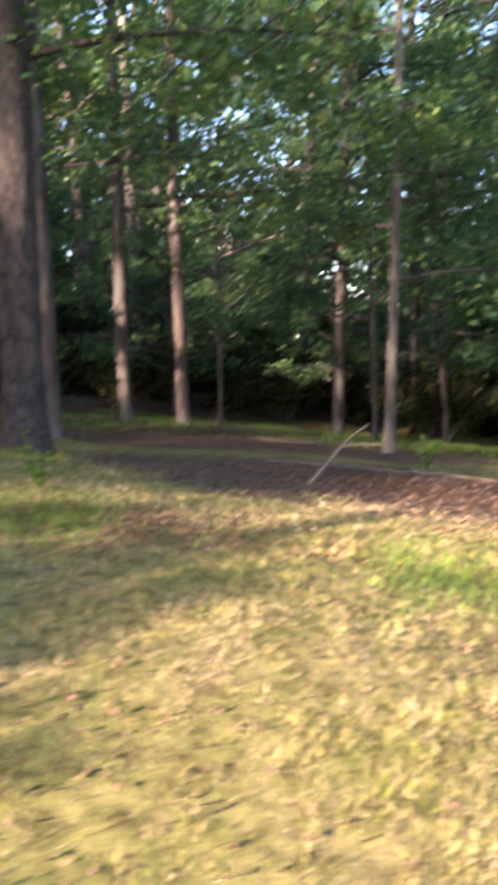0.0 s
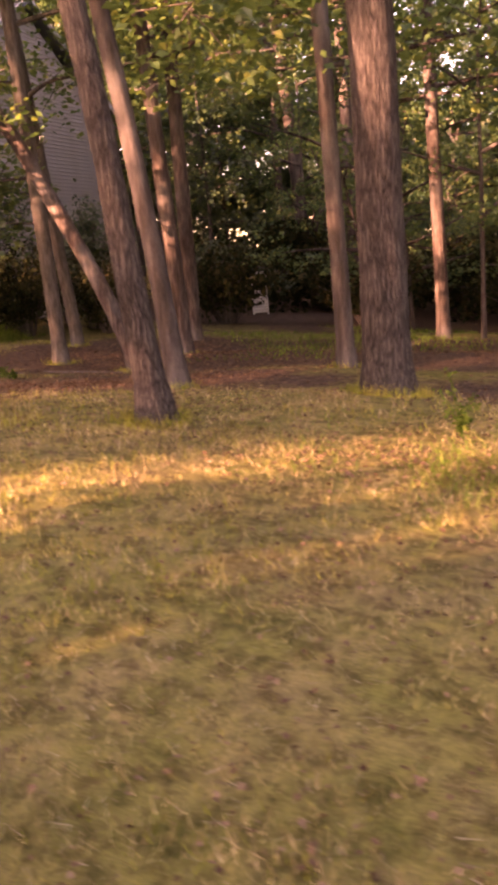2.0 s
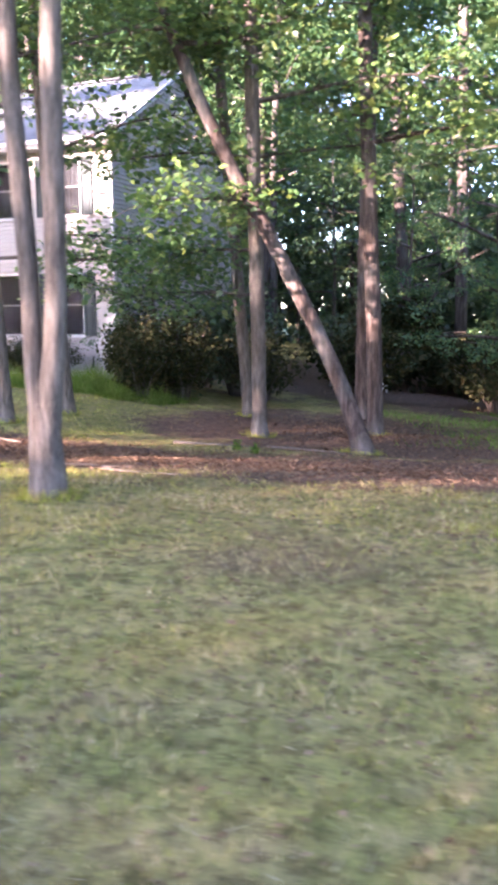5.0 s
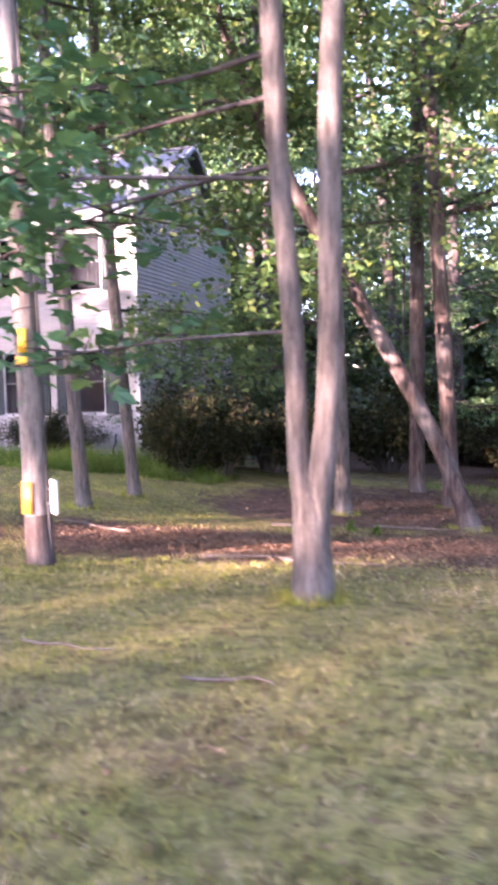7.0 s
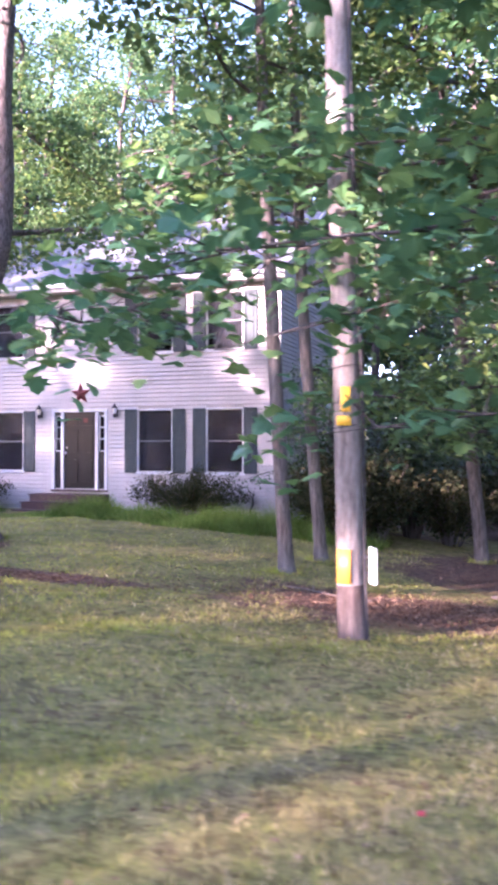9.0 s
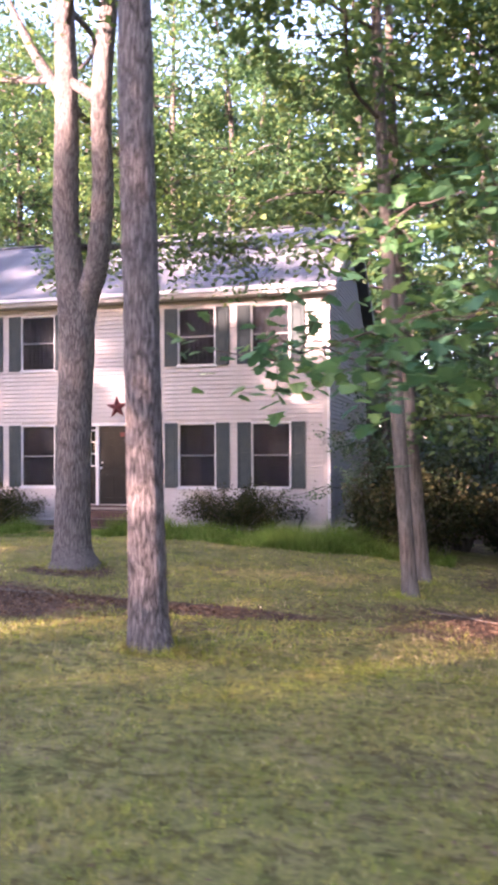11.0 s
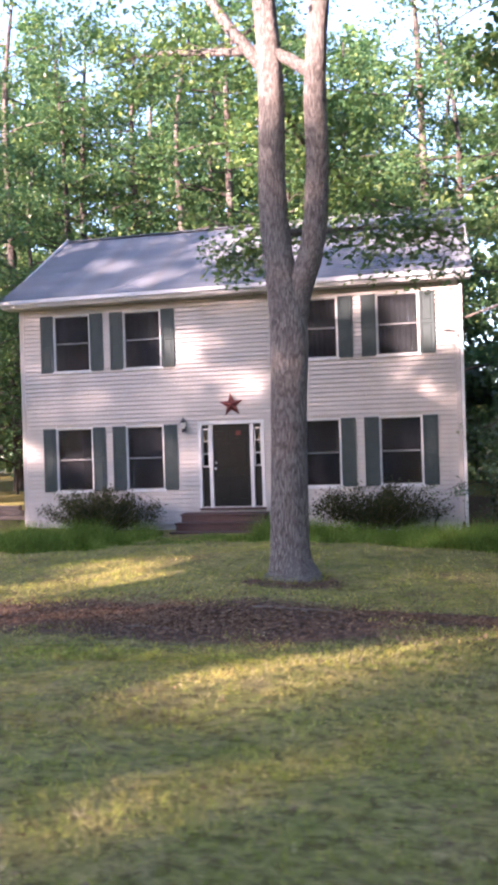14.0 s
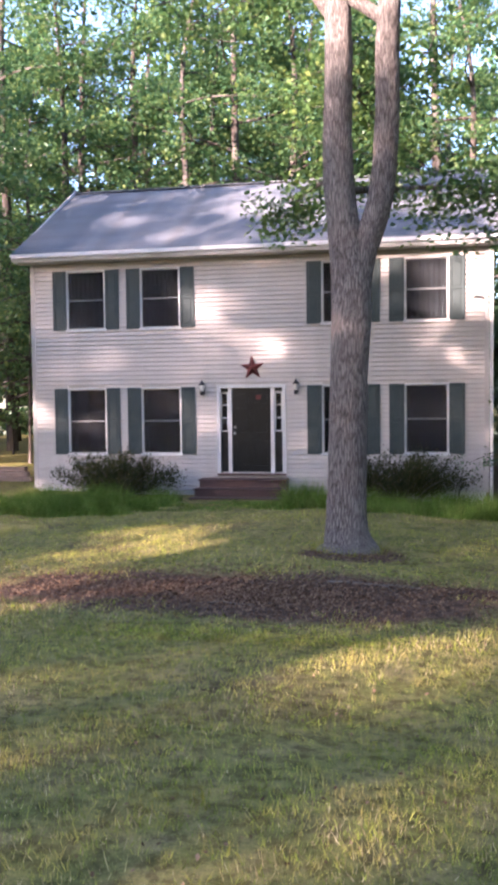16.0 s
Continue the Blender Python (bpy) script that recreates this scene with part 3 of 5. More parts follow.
def window(x0, x1, z0, z1, upper):
    """A double-hung sash window, with its casing, sill and curtains."""
    w = thing("window", (x0 + x1) / 2, -0.004, z0)
    w.parent = house
    hw, h = (x1 - x0) / 2, z1 - z0
    part("window_frame", boxes((-hw, -hw + .036, -.028, .12, 0, h), (hw - .036, hw, -.028, .12, 0, h), (-hw + .036, hw - .036, -.028, .12, h - .036, h), (-hw + .036, hw - .036, -.028, .12, 0, .036), bevel=.005), TRIM, w, "white window casing")
    part("window_sill", boxes((-hw - .03, hw + .03, -.06, -.03, -.03, .03), bevel=.006), TRIM, w)
    iw, mid = hw - .04, h * .5
    for z, zt, y in ((.055, mid + .015, .05), (mid - .015, h - .055, .02)):
        t = .03
        sash = part("sash", boxes((-iw, -iw + t, y, y + .028, z, zt), (iw - t, iw, y, y + .028, z, zt), (-iw + t, iw - t, y, y + .028, z, z + t), (-iw + t, iw - t, y, y + .028, zt - t, zt)), SASH, w)
        pane = part("pane", boxes((-iw + t, iw - t, y + .010, y + .016, z + t, zt - t)), GLASS, w)
        pane.visible_shadow = False
    part("meeting_rail", boxes((-iw + .01, iw - .01, -.006, .003, mid - .016, mid + .016)), SASH, w)
    # added sheet that puts the dark of the room into the window
    part("insect_screen", boxes((-iw + .01, iw - .01, .004, .008, .06, h - .06)), DARK_SHEET, w, "dark see-through sheet added to dim the window")
    # pleated curtains
    n = 60
    xs = np.linspace(-iw, iw, n)
    if upper:
        spans = [(-iw, iw, 0.05, h - .05)]
    else:
        spans = [(-iw, -iw + .10, 0.05, h - .05), (iw - .10, iw, 0.05, h - .05)]
    for a, b, c, d in spans:
        xs = np.linspace(a, b, n)
        ys = .22 + .025 * np.sin(xs * 52 + x0) + .012 * np.sin(xs * 23)
        v = [(x, y + o, z) for o in (0, .004) for z in (c, d) for x, y in zip(xs, ys)]
        f = []
        for o in (0, 2 * n):
            f += [(o + i, o + i + 1, o + n + i + 1, o + n + i) for i in range(n - 1)]
        put("curtain", mesh("curtain", v, f, CURTAIN, True), w, "pale pleated curtain")
    return w


def shutter(x, z0, z1, wid=0.345):
    """A panelled shutter screwed flat to the siding."""
    h = z1 - z0
    s = thing("shutter", x, -0.03, z0)
    s.parent = house
    hw = wid / 2
    part("frame", boxes((-hw, -hw + .055, -.03, .004, 0, h), (hw - .055, hw, -.03, .004, 0, h), (-hw + .055, hw - .055, -.03, .004, 0, .07), (-hw + .055, hw - .055, -.03, .004, h - .07, h), (-hw + .055, hw - .055, -.03, .004, h * .5 - .035, h * .5 + .035), bevel=.004), SHUTTER, s)
    for a, b in ((.07, h * .5 - .035), (h * .5 + .035, h - .07)):
        bm = boxes((-hw + .055, hw - .055, -.012, 0, a, b))
        box(bm, -hw + .085, hw - .085, -.024, -.012, a + .03, b - .03, bevel=.008)
        part("panel", bm, SHUTTER, s)
    return s


for i, (a, b, c, d) in enumerate(WINS):
    window(a, b, c, d, c > 3)
    shutter(a - .175, c + .01, d - .01)
    shutter(b + .175, c + .01, d - .01)


def entrance():
    """Front door with two sidelights in one white frame."""
    e = thing("door", 0.03, -0.004, .55)
    e.parent = house
    part("door_frame", boxes((-.83, -.75, -.04, .14, 0, 2.12), (.75, .83, -.04, .14, 0, 2.12), (-.56, -.47, -.03, .14, 0, 2.03), (.47, .56, -.03, .14, 0, 2.03), (-.75, .75, -.04, .14, 2.04, 2.12), bevel=.006), TRIM, e, "white painted door frame")
    part("threshold", boxes((-.83, .83, -.08, .12, -.05, -.004), bevel=.006), STEP_WOOD, e)
    bm = boxes((-.468, .468, .02, .062, 0.004, 2.032))
    part("door_leaf", bm, DOOR_PAINT, e, "dark painted six-panel door")
    for px in (-.22, .22):
        for z0, z1 in ((1.68, 1.88), (.98, 1.56), (.20, .78)):
            part("raised_panel", boxes((px - .155, px + .155, .008, .0195, z0, z1), bevel=.007), DOOR_PAINT, e)
    part("door_sticker", boxes((.11, .24, .002, .0068, 1.76, 1.87)), RUST, e, "small red sticker")
    bm = bmesh.new()
    lathe(bm, [(.012, 0), (.012, .035), (.03, .045), (.034, .065), (.024, .085), (.004, .09)], 14)
    bmesh.ops.rotate(bm, verts=bm.verts, matrix=Matrix.Rotation(radians(90), 3, "X"))
    part("door_knob", bm, NICKEL, e, "bright metal knob", True, pose(-.40, .018, .96))
    bm = bmesh.new()
    lathe(bm, [(.024, 0), (.024, .012), (.008, .02)], 12)
    bmesh.ops.rotate(bm, verts=bm.verts, matrix=Matrix.Rotation(radians(90), 3, "X"))
    part("deadbolt", bm, NICKEL, e, "", True, pose(-.40, .018, 1.10))
    for s in (-1, 1):
        x0, x1 = (.565, .745) if s > 0 else (-.745, -.565)
        part("sidelight_panel", boxes((x0, x1, .03, .06, .004, 1.0)), DOOR_PAINT, e)
        part("sidelight_frame", boxes((x0, x0 + .025, .02, .055, 1.0, 1.94), (x1 - .025, x1, .02, .055, 1.0, 1.94), *[(x0 + .025, x1 - .025, .02, .055, z, z + .03) for z in (1.0, 1.31, 1.62, 1.91)]), TRIM, e)
        part("sidelight_panel", boxes((x0, x1, .03, .06, 1.945, 2.035)), DOOR_PAINT, e)
        for z in (1.03, 1.34, 1.65):
            p = part("pane", boxes((x0 + .025, x1 - .025, .034, .039, z, z + (.28 if z < 1.6 else .26))), GLASS, e)
            p.visible_shadow = False


entrance()


def star(x, z):
    """Five-pointed tin star with raised ridges, hung on the siding."""
    bm = bmesh.new()
    ring = []
    for i in range(10):
        r = .31 if i % 2 == 0 else .125
        a = math.pi / 2 + i * math.pi / 5
        ring.append(bm.verts.new((r * math.cos(a), -.012, r * math.sin(a))))
    c, d = bm.verts.new((0, -.085, 0)), bm.verts.new((0, -.004, 0))
    for i in range(10):
        bm.faces.new((ring[i], ring[(i + 1) % 10], c))
        bm.faces.new((ring[(i + 1) % 10], ring[i], d))
    ob = part("wall_star", bm, RUST, None, "", False, pose(x, HY0 - .022, z, 0, -3, 0))
    tagged(ob, "rusty red five-pointed tin star hung above the front door", "wall decoration")


star(0.07, 3.06)


def lantern(x):
    l = thing("wall_lantern", x, HY0 - .02, 2.42, "black metal carriage lantern beside the front door", "wall lamp", "lanterns by the door")
    part("back_plate", boxes((-.05, .05, -.018, 0, .02, .20), bevel=.006), BLACK_METAL, l)
    part("arm", boxes((-.012, .012, -.10, -.018, .10, .125), bevel=.004), BLACK_METAL, l)
    bm = bmesh.new()
    lathe(bm, [(.02, .0), (.045, .02), (.05, .05), (.035, .10)], 12)
    part("base_cup", bm, BLACK_METAL, l, "", True, pose(0, -.11, 0))
    bm = bmesh.new()
    lathe(bm, [(.04, .10), (.062, .18), (.066, .24)], 6)
    part("lamp_glass", bm, LAMP_GLASS, l, "clear glass chimney", False, pose(0, -.11, 0))
    bm = bmesh.new()
    lathe(bm, [(.085, .24), (.07, .27), (.03, .33), (.012, .345), (.018, .36), (.004, .38)], 12)
    part("cap", bm, BLACK_METAL, l, "", True, pose(0, -.11, 0))


lantern(-1.14)
lantern(1.12)


def front_steps():
    """Three reddish wooden steps with plank treads and closed risers."""
    s = thing("front_steps", -0.1, HY0 - .004, -0.1, "reddish-brown wooden front steps below the door", "steps")
    for k, (y, z, hw) in enumerate(((-.62, .545, 1.05), (-.92, .36, 1.10), (-1.22, .175, 1.13))):
        y1 = -.085 if k == 0 else y + .30
        part("riser", boxes((-hw + .03, hw - .03, y + .05, y + .08, 0, z - .035)), STEP_WOOD, s)
        n = 4 if k == 0 else 2
        w = (y1 - y) / n
        for i in range(n):
            part("plank", boxes((-hw, hw, y + i * w + .003, y + (i + 1) * w - .003, z - .034, z), bevel=.005), STEP_WOOD, s)
    for x in (-1.0, 1.0):
        part("stringer", boxes((x - .02, x + .02, -.54, -.03, 0, .50)), STEP_WOOD, s)


front_steps()
hose = thing("hose_bib", 4.85, HY0 - .02, -.02, "dark garden pipe standing at the house wall", "pipe")
v, f = tube([(0, -.12, -.1, .02), (-.02, -.12, .15, .02), (.05, -.1, .3, .03), (.02, -.06, .45, .02), (.03, -.01, .52, .02)], .05, 8)
put("pipe", mesh("pipe", v, f, CREOSOTE, True), hose)


def siding_boards():
    """Clapboard courses, each a wedge thicker at its lower edge, cut round the openings."""
    pitch = .1075
    cache = {}

    def board(length):
        key = round(length, 3)
        if key not in cache:
            bm = bmesh.new()
            q = [bm.verts.new((x, y, z)) for x in (0, length) for y, z in ((0, 0), (-.032, 0), (-.031, .012), (-.012, pitch - .021), (0, pitch - .021))]
            bm.faces.new(q[:5]); bm.faces.new(q[5:][::-1])
            for i in range(5):
                j = (i + 1) % 5
                bm.faces.new((q[i], q[i + 5], q[j + 5], q[j]))
            bmesh.ops.recalc_face_normals(bm, faces=bm.faces)
            me = bpy.data.meshes.new("siding_board")
            bm.to_mesh(me); bm.free()
            me.materials.append(SIDING)
            cache[key] = me
        return cache[key]
    holes = [(a - .003, b + .003, c, d) for a, b, c, d in WINS] + [(DOORWAY[0] - .003, DOORWAY[1] + .003, .45, DOORWAY[3] + .01)]
    z = SILL
    while z + pitch < 5.66:
        for a, b in cut_spans(-HX + .07, HX - .07, z, z + pitch, holes):
            put("siding_board", board(b - a), wall_front, m=Matrix.Translation((a, -.001, z)))
        z += pitch
    z = SILL
    depth = HY1 - HY0
    while z + pitch < RIDGE_Z - .3:
        lo, hi = .10, depth - .10
        if z + pitch > EAVE:
            k = (z + pitch - EAVE) / (RIDGE_Z - .12 - EAVE)
            lo, hi = .1 + k * (RIDGE_Y - HY0 - .1), depth - .1 - k * (depth - .1 - (RIDGE_Y - HY0))
        put("siding_board", board(hi - lo), wall_east, m=pose(HX + .001, lo, z, 0, 0, 90))
        z += pitch


# ---------------------------------------------------------------- utility pole
def utility_pole():
    x, y = 9.95, 8.06
    g = gz(x, y)
    p = thing("utility_pole", x, y, g, "weathered pale utility pole with yellow tags and orange marker", "utility pole")
    rows = [(0, 0, -.4, .135), (0, 0, 0, .130), (-.02, 0, .5, .122), (-.06, 0, 2.0, .115), (-.12, 0, 4.2, .108), (-.24, 0, 9.0, .095)]
    v, f = tube(rows, .12, 24, .003, 3, 14)
    put("shaft", mesh("shaft", v, f, POLE_WOOD, True), p)
    v, f = tube([(0, 0, -.35, .146), (0, 0, 0, .138), (-.01, 0, .3, .131), (-.02, 0, .48, .1265)], .06, 24, .002, 4, 14)
    put("tarred_foot", mesh("tarred_foot", v, f, POLE_FOOT, True), p, "dark tarred foot of the pole")

    def plate(name, mat, label, a0, a1, z0, z1, cx, r):
        bm = bmesh.new()
        n = 7
        q = [[bm.verts.new((cx + rr * math.sin(a), -rr * math.cos(a), z)) for a in np.linspace(a0, a1, n) for rr in (r, r + .006)] for z in (z0, z1)]
        for i in range(n - 1):
            k = 2 * i
            for s in ((q[0][k + 1], q[0][k + 3], q[1][k + 3], q[1][k + 1]), (q[0][k], q[1][k], q[1][k + 2], q[0][k + 2]), (q[0][k], q[0][k + 2], q[0][k + 3], q[0][k + 1]), (q[1][k], q[1][k + 1], q[1][k + 3], q[1][k + 2])):
                bm.faces.new(s)
        bm.faces.new((q[0][0], q[0][1], q[1][1], q[1][0])); bm.faces.new((q[0][-2], q[1][-2], q[1][-1], q[0][-1]))
        part(name, bm, mat, p, label, True)
    plate("orange_marker", ORANGE_TAG, "bright orange marker strip", -.75, .25, .50, .80, -.025, .135)
    plate("yellow_tag", YELLOW_TAG, "yellow number tag", -.15, .55, 2.00, 2.22, -.065, .121)
    plate("yellow_tag", YELLOW_TAG, "yellow number tag", -.55, .55, 1.88, 1.965, -.06, .121)
    for z in (1.87, 2.09, 2.40):
        v, f = tube([(-.06 + .122 * math.sin(a), -.122 * math.cos(a), z + .02 * math.sin(a), .005) for a in np.linspace(-1.3, 1.0, 8)], .04, 6)
        put("strap", mesh("strap", v, f, CREOSOTE, True), p)
    v, f = tube([(.14, -.02, -.1, .014), (.115, -.03, .6, .014), (.08, -.03, 2.4, .013), (.0, -.03, 4.5, .013), (-.12, -.03, 9, .012)], .3, 8)
    put("ground_cable", mesh("ground_cable", v, f, CREOSOTE, True), p, "black cable stapled to the pole")
    part("cable_guard", boxes((.155, .185, -.055, -.02, .50, .82), (.19, .22, -.06, -.025, .49, .81), bevel=.006), WHITE_PLASTIC, p, "white plastic cable guard")
    for z in (.58, .72):
        part("guard_strap", boxes((.10, .16, -.045, -.03, z, z + .02)), CREOSOTE, p)


utility_pole()

# ---------------------------------------------------------------- trees
def limb_rows(rng, base, az, length, rise, r0, sag=0.0):
    d = np.array([math.cos(az), math.sin(az), 0])
    side = np.array([-d[1], d[0], 0])
    rows = []
    b1, b2 = rng.normal(0, .08), rng.normal(0, .06)
    for t in (0, .25, .5, .75, 1.0):
        p = np.array(base) + d * length * t + side * length * (b1 * math.sin(3 * t) + b2 * math.sin(6 * t)) + np.array([0, 0, rise * t - sag * t * t])
        rows.append((*p, r0 * (1 - .82 * t)))
    return rows


def crown_on(rng, rows, n, leaves_per, radius, start=.25):
    """Places of leaf sprays along a limb, and thin twigs to them."""
    c = curve_points(rows, .2)
    out, twigs = [], []
    for k in range(n):
        i = int(len(c) * rng.uniform(start, .999))
        q = c[i][:3] + rng.normal(0, radius * .75, 3) * (1, 1, .55)
        out.append(spray(rng, q, radius * rng.uniform(.6, 1.25), leaves_per))
        twigs.append(tube([(*c[i][:3], .012), (*q, .004)], 9, 3))
    return out, twigs


def tree(x, y, rows, bark, label, limbs=(), leaf=LEAF, leaf_size=.13, seed=0, furrow=.012, seg=28, step=.12, stems=(), shape=KITE, group="", tilt=.5, sink=.35):
    """A tree: trunk and stems as rows of (dx, dy, z, radius); limbs: (start height, azimuth, length, rise, radius, sprays, leaves, spray size, sag)."""
    rng = np.random.RandomState(seed)
    g = gz(x, y)
    t = thing("tree", x, y, g, label, "tree", group)
    rows = [(rows[0][0], rows[0][1], -sink, rows[0][3] * 1.12)] + list(rows)
    v, f = tube(rows, step, seg, furrow, seed)
    put("trunk", mesh("trunk", v, f, bark, True), t)
    for s in stems:
        v, f = tube(s, step, seg, furrow, seed + 7)
        put("stem", mesh("stem", v, f, bark, True), t)
    pts, twigs = [], []
    main = curve_points(rows, .1)
    for z0, az, length, rise, r0, n, per, rad, sag in limbs:
        per = int(per * (1.7 if z0 > 6 else 1))
        i = int(np.argmin(np.abs(main[:, 2] - z0)))
        lr = limb_rows(rng, main[i][:3], az, length, rise, r0, sag)
        v, f = tube(lr, .2, 8, .002, seed)
        put("limb", mesh("limb", v, f, DARK_TWIG if r0 < .045 else bark, True), t)
        a, b = crown_on(rng, lr, n, per, rad)
        pts += a
        twigs += b
    if twigs:
        v, f = join(twigs)
        put("twigwork", mesh("twigwork", v, f, DARK_TWIG, True), t, kind="stuff")
    if pts:
        v, f = leaves(rng, np.vstack(pts), leaf_size, tilt, shape)
        put("crown", mesh("crown", v, f, leaf), t, kind="stuff")
    return t


def ring_limbs(seed, n, z0, z1, length, rise, sprays, per, rad, r0=.06):
    rng = np.random.RandomState(seed)
    out = []
    for k in range(n):
        t = (k + rng.uniform(0, .8)) / n
        out.append((z0 + (z1 - z0) * t, k * 2.4 + rng.uniform(-.4, .4), length * (1.1 - .55 * t) * rng.uniform(.75, 1.15), rise * rng.uniform(.4, 1.2), r0 * (1 - .5 * t), sprays, per, rad, rng.uniform(0, .6)))
    return out


# the oak near the verge
tree(6.07, 7.25, [(0, 0, 0, .215), (-.02, 0, .25, .185), (-.04, 0, 1.2, .168), (-.08, 0, 3.2, .160), (-.13, 0, 6.0, .150), (-.1, .1, 10, .12), (0, .1, 15, .05)], OAK_BARK,
     "straight oak trunk with deeply furrowed grey-brown bark", ring_limbs(1, 13, 7.6, 14, 5.0, 1.2, 20, 36, .9), seed=11, furrow=.013, seg=36, step=.1)
# the forked tree on the front lawn
tree(2.82, 12.15, [(0, 0, 0, .47), (0, 0, .09, .375), (-.02, 0, .25, .318), (-.02, 0, .7, .278), (.02, 0, 2.4, .262), (.06, 0, 3.6, .275), (-.04, 0, 4.5, .225), (-.12, 0, 5.5, .205), (-.1, 0, 7.4, .18), (-.25, .2, 10, .14), (-.2, .3, 15, .05)], ASH_BARK,
     "tall forked hardwood with grey bark on the front lawn",
     [(7.7, 2.7, 3.2, .9, .08, 16, 36, .7, .2), (7.4, 1.2, 4.0, -.2, .07, 30, 70, .75, 1.0), (5.0, .75, 3.6, .9, .06, 28, 70, .6, .6), (5.2, 1.9, 2.8, .5, .05, 20, 70, .55, .5)] + ring_limbs(2, 13, 8.4, 14.5, 5.2, 1.2, 20, 36, .95),
     seed=12, furrow=.012, seg=36, step=.11, leaf_size=.10,
     stems=[[(.12, 0, 3.3, .16), (.22, 0, 4.1, .18), (.46, -.05, 4.85, .175), (.56, -.1, 5.9, .165), (.60, -.2, 7.4, .15), (.9, -.3, 10, .11), (1.2, -.2, 14, .04)],
            [(-.1, 0, 7.3, .11), (-.4, .1, 7.75, .092), (-.85, .25, 8.4, .078), (-1.7, .6, 9.9, .03)],
            [(.60, -.2, 7.15, .09), (.25, -.1, 7.45, .085), (-.12, 0, 7.7, .08)]])
# twin-stemmed maple whose low branches reach towards the pole
tree(12.86, 6.87, [(0, 0, 0, .165), (0, 0, .25, .142), (-.02, 0, .7, .115), (-.08, 0, .95, .08), (-.105, 0, 1.9, .077), (-.19, 0, 3.15, .074), (-.22, 0, 4.2, .078), (-.4, .1, 8, .05), (-.4, .2, 12, .02)], GREY_BARK,
     "twin-stemmed maple with smooth pale grey bark and low spreading branches",
     [(3.1, 3.14, 3.6, -.45, .02, 18, 10, .42, .25), (2.95, 3.35, 4.6, .25, .017, 26, 12, .45, .7), (1.9, 3.1, 3.2, -.12, .014, 12, 9, .32, .15), (3.5, 3.0, 5.6, .5, .021, 40, 13, .5, 1.3),
      (3.9, 2.8, 5.0, .7, .023, 32, 15, .5, .5), (4.3, 3.7, 3.5, 1.0, .025, 30, 18, .5, .3)] + ring_limbs(3, 8, 4.8, 11, 3.4, .9, 20, 22, .6, .04),
     leaf=LEAF_NEAR, leaf_size=.15, seed=13, furrow=.004, seg=22, step=.12, shape=LOBED, tilt=.35,
     stems=[[(.02, 0, .35, .095), (.06, 0, .8, .092), (.125, 0, 1.3, .086), (.155, 0, 1.9, .083), (.18, 0, 3.3, .080), (.23, 0, 4.2, .076), (.5, -.1, 8, .06), (.7, 0, 12, .02)]])
# slim trees by the house corner
tree(7.97, 12.5, [(.02, 0, 0, .15), (0, 0, .3, .115), (-.08, 0, 1.6, .105), (-.22, 0, 4, .10), (-.4, 0, 8, .08), (-.5, 0, 12, .03)], GREY_BARK, "slim grey-barked tree leaning a little beside the lawn",
     ring_limbs(4, 8, 5.0, 11, 2.8, .8, 14, 34, .6, .04), seed=14, furrow=.006, seg=18, step=.15)
tree(8.07, 14.1, [(.02, 0, 0, .15), (0, 0, .3, .11), (-.1, 0, 1.6, .10), (-.28, 0, 4, .095), (-.45, 0, 8, .075), (-.5, 0, 12, .03)], GREY_BARK, "slim grey tree beside the house corner shrubs",
     [(2.6, -.4, 2.2, .3, .025, 18, 34, .5, .4), (3.2, .5, 2.4, .2, .025, 18, 34, .5, .4)] + ring_limbs(5, 8, 4.4, 11, 2.8, .8, 14, 34, .6, .04), seed=15, furrow=.006, seg=18, step=.15)
tree(7.0, 19.3, [(0, 0, 0, .08), (0, 0, .3, .06), (.05, 0, 1.5, .05), (-.05, 0, 2.6, .03), (0, 0, 3.9, .012)], FAR_BARK, "dense dark-leaved small tree at the corner of the house",
     ring_limbs(27, 16, .5, 3.6, 1.5, .2, 10, 32, .36, .022), leaf=SHADE_LEAF, leaf_size=.09, seed=27, furrow=.003, seg=12, step=.2)
tree(9.3, 26.4, [(0, 0, 0, .10), (0, 0, .3, .08), (.05, 0, 1.5, .07), (.1, 0, 3.5, .05), (0, 0, 7, .015)], FAR_BARK, "dense dark-leaved small tree behind the shrubs",
     ring_limbs(28, 14, 1.2, 6.6, 2.4, .35, 11, 26, .5, .025), leaf=SHADE_LEAF, leaf_size=.13, seed=28, furrow=.003, seg=12, step=.2)
# trees at the wood's edge
tree(10.42, 17.0, [(0, 0, 0, .16), (0, 0, .3, .13), (-.16, 0, 2, .12), (-.42, 0, 5, .11), (-.8, 0, 9, .09), (-1.2, 0, 14, .03)], GREY_BARK, "slim leaning tree at the edge of the wood", ring_limbs(6, 9, 4.2, 13, 3.2, .8, 16, 34, .7, .05), seed=16, furrow=.006, seg=18, step=.18)
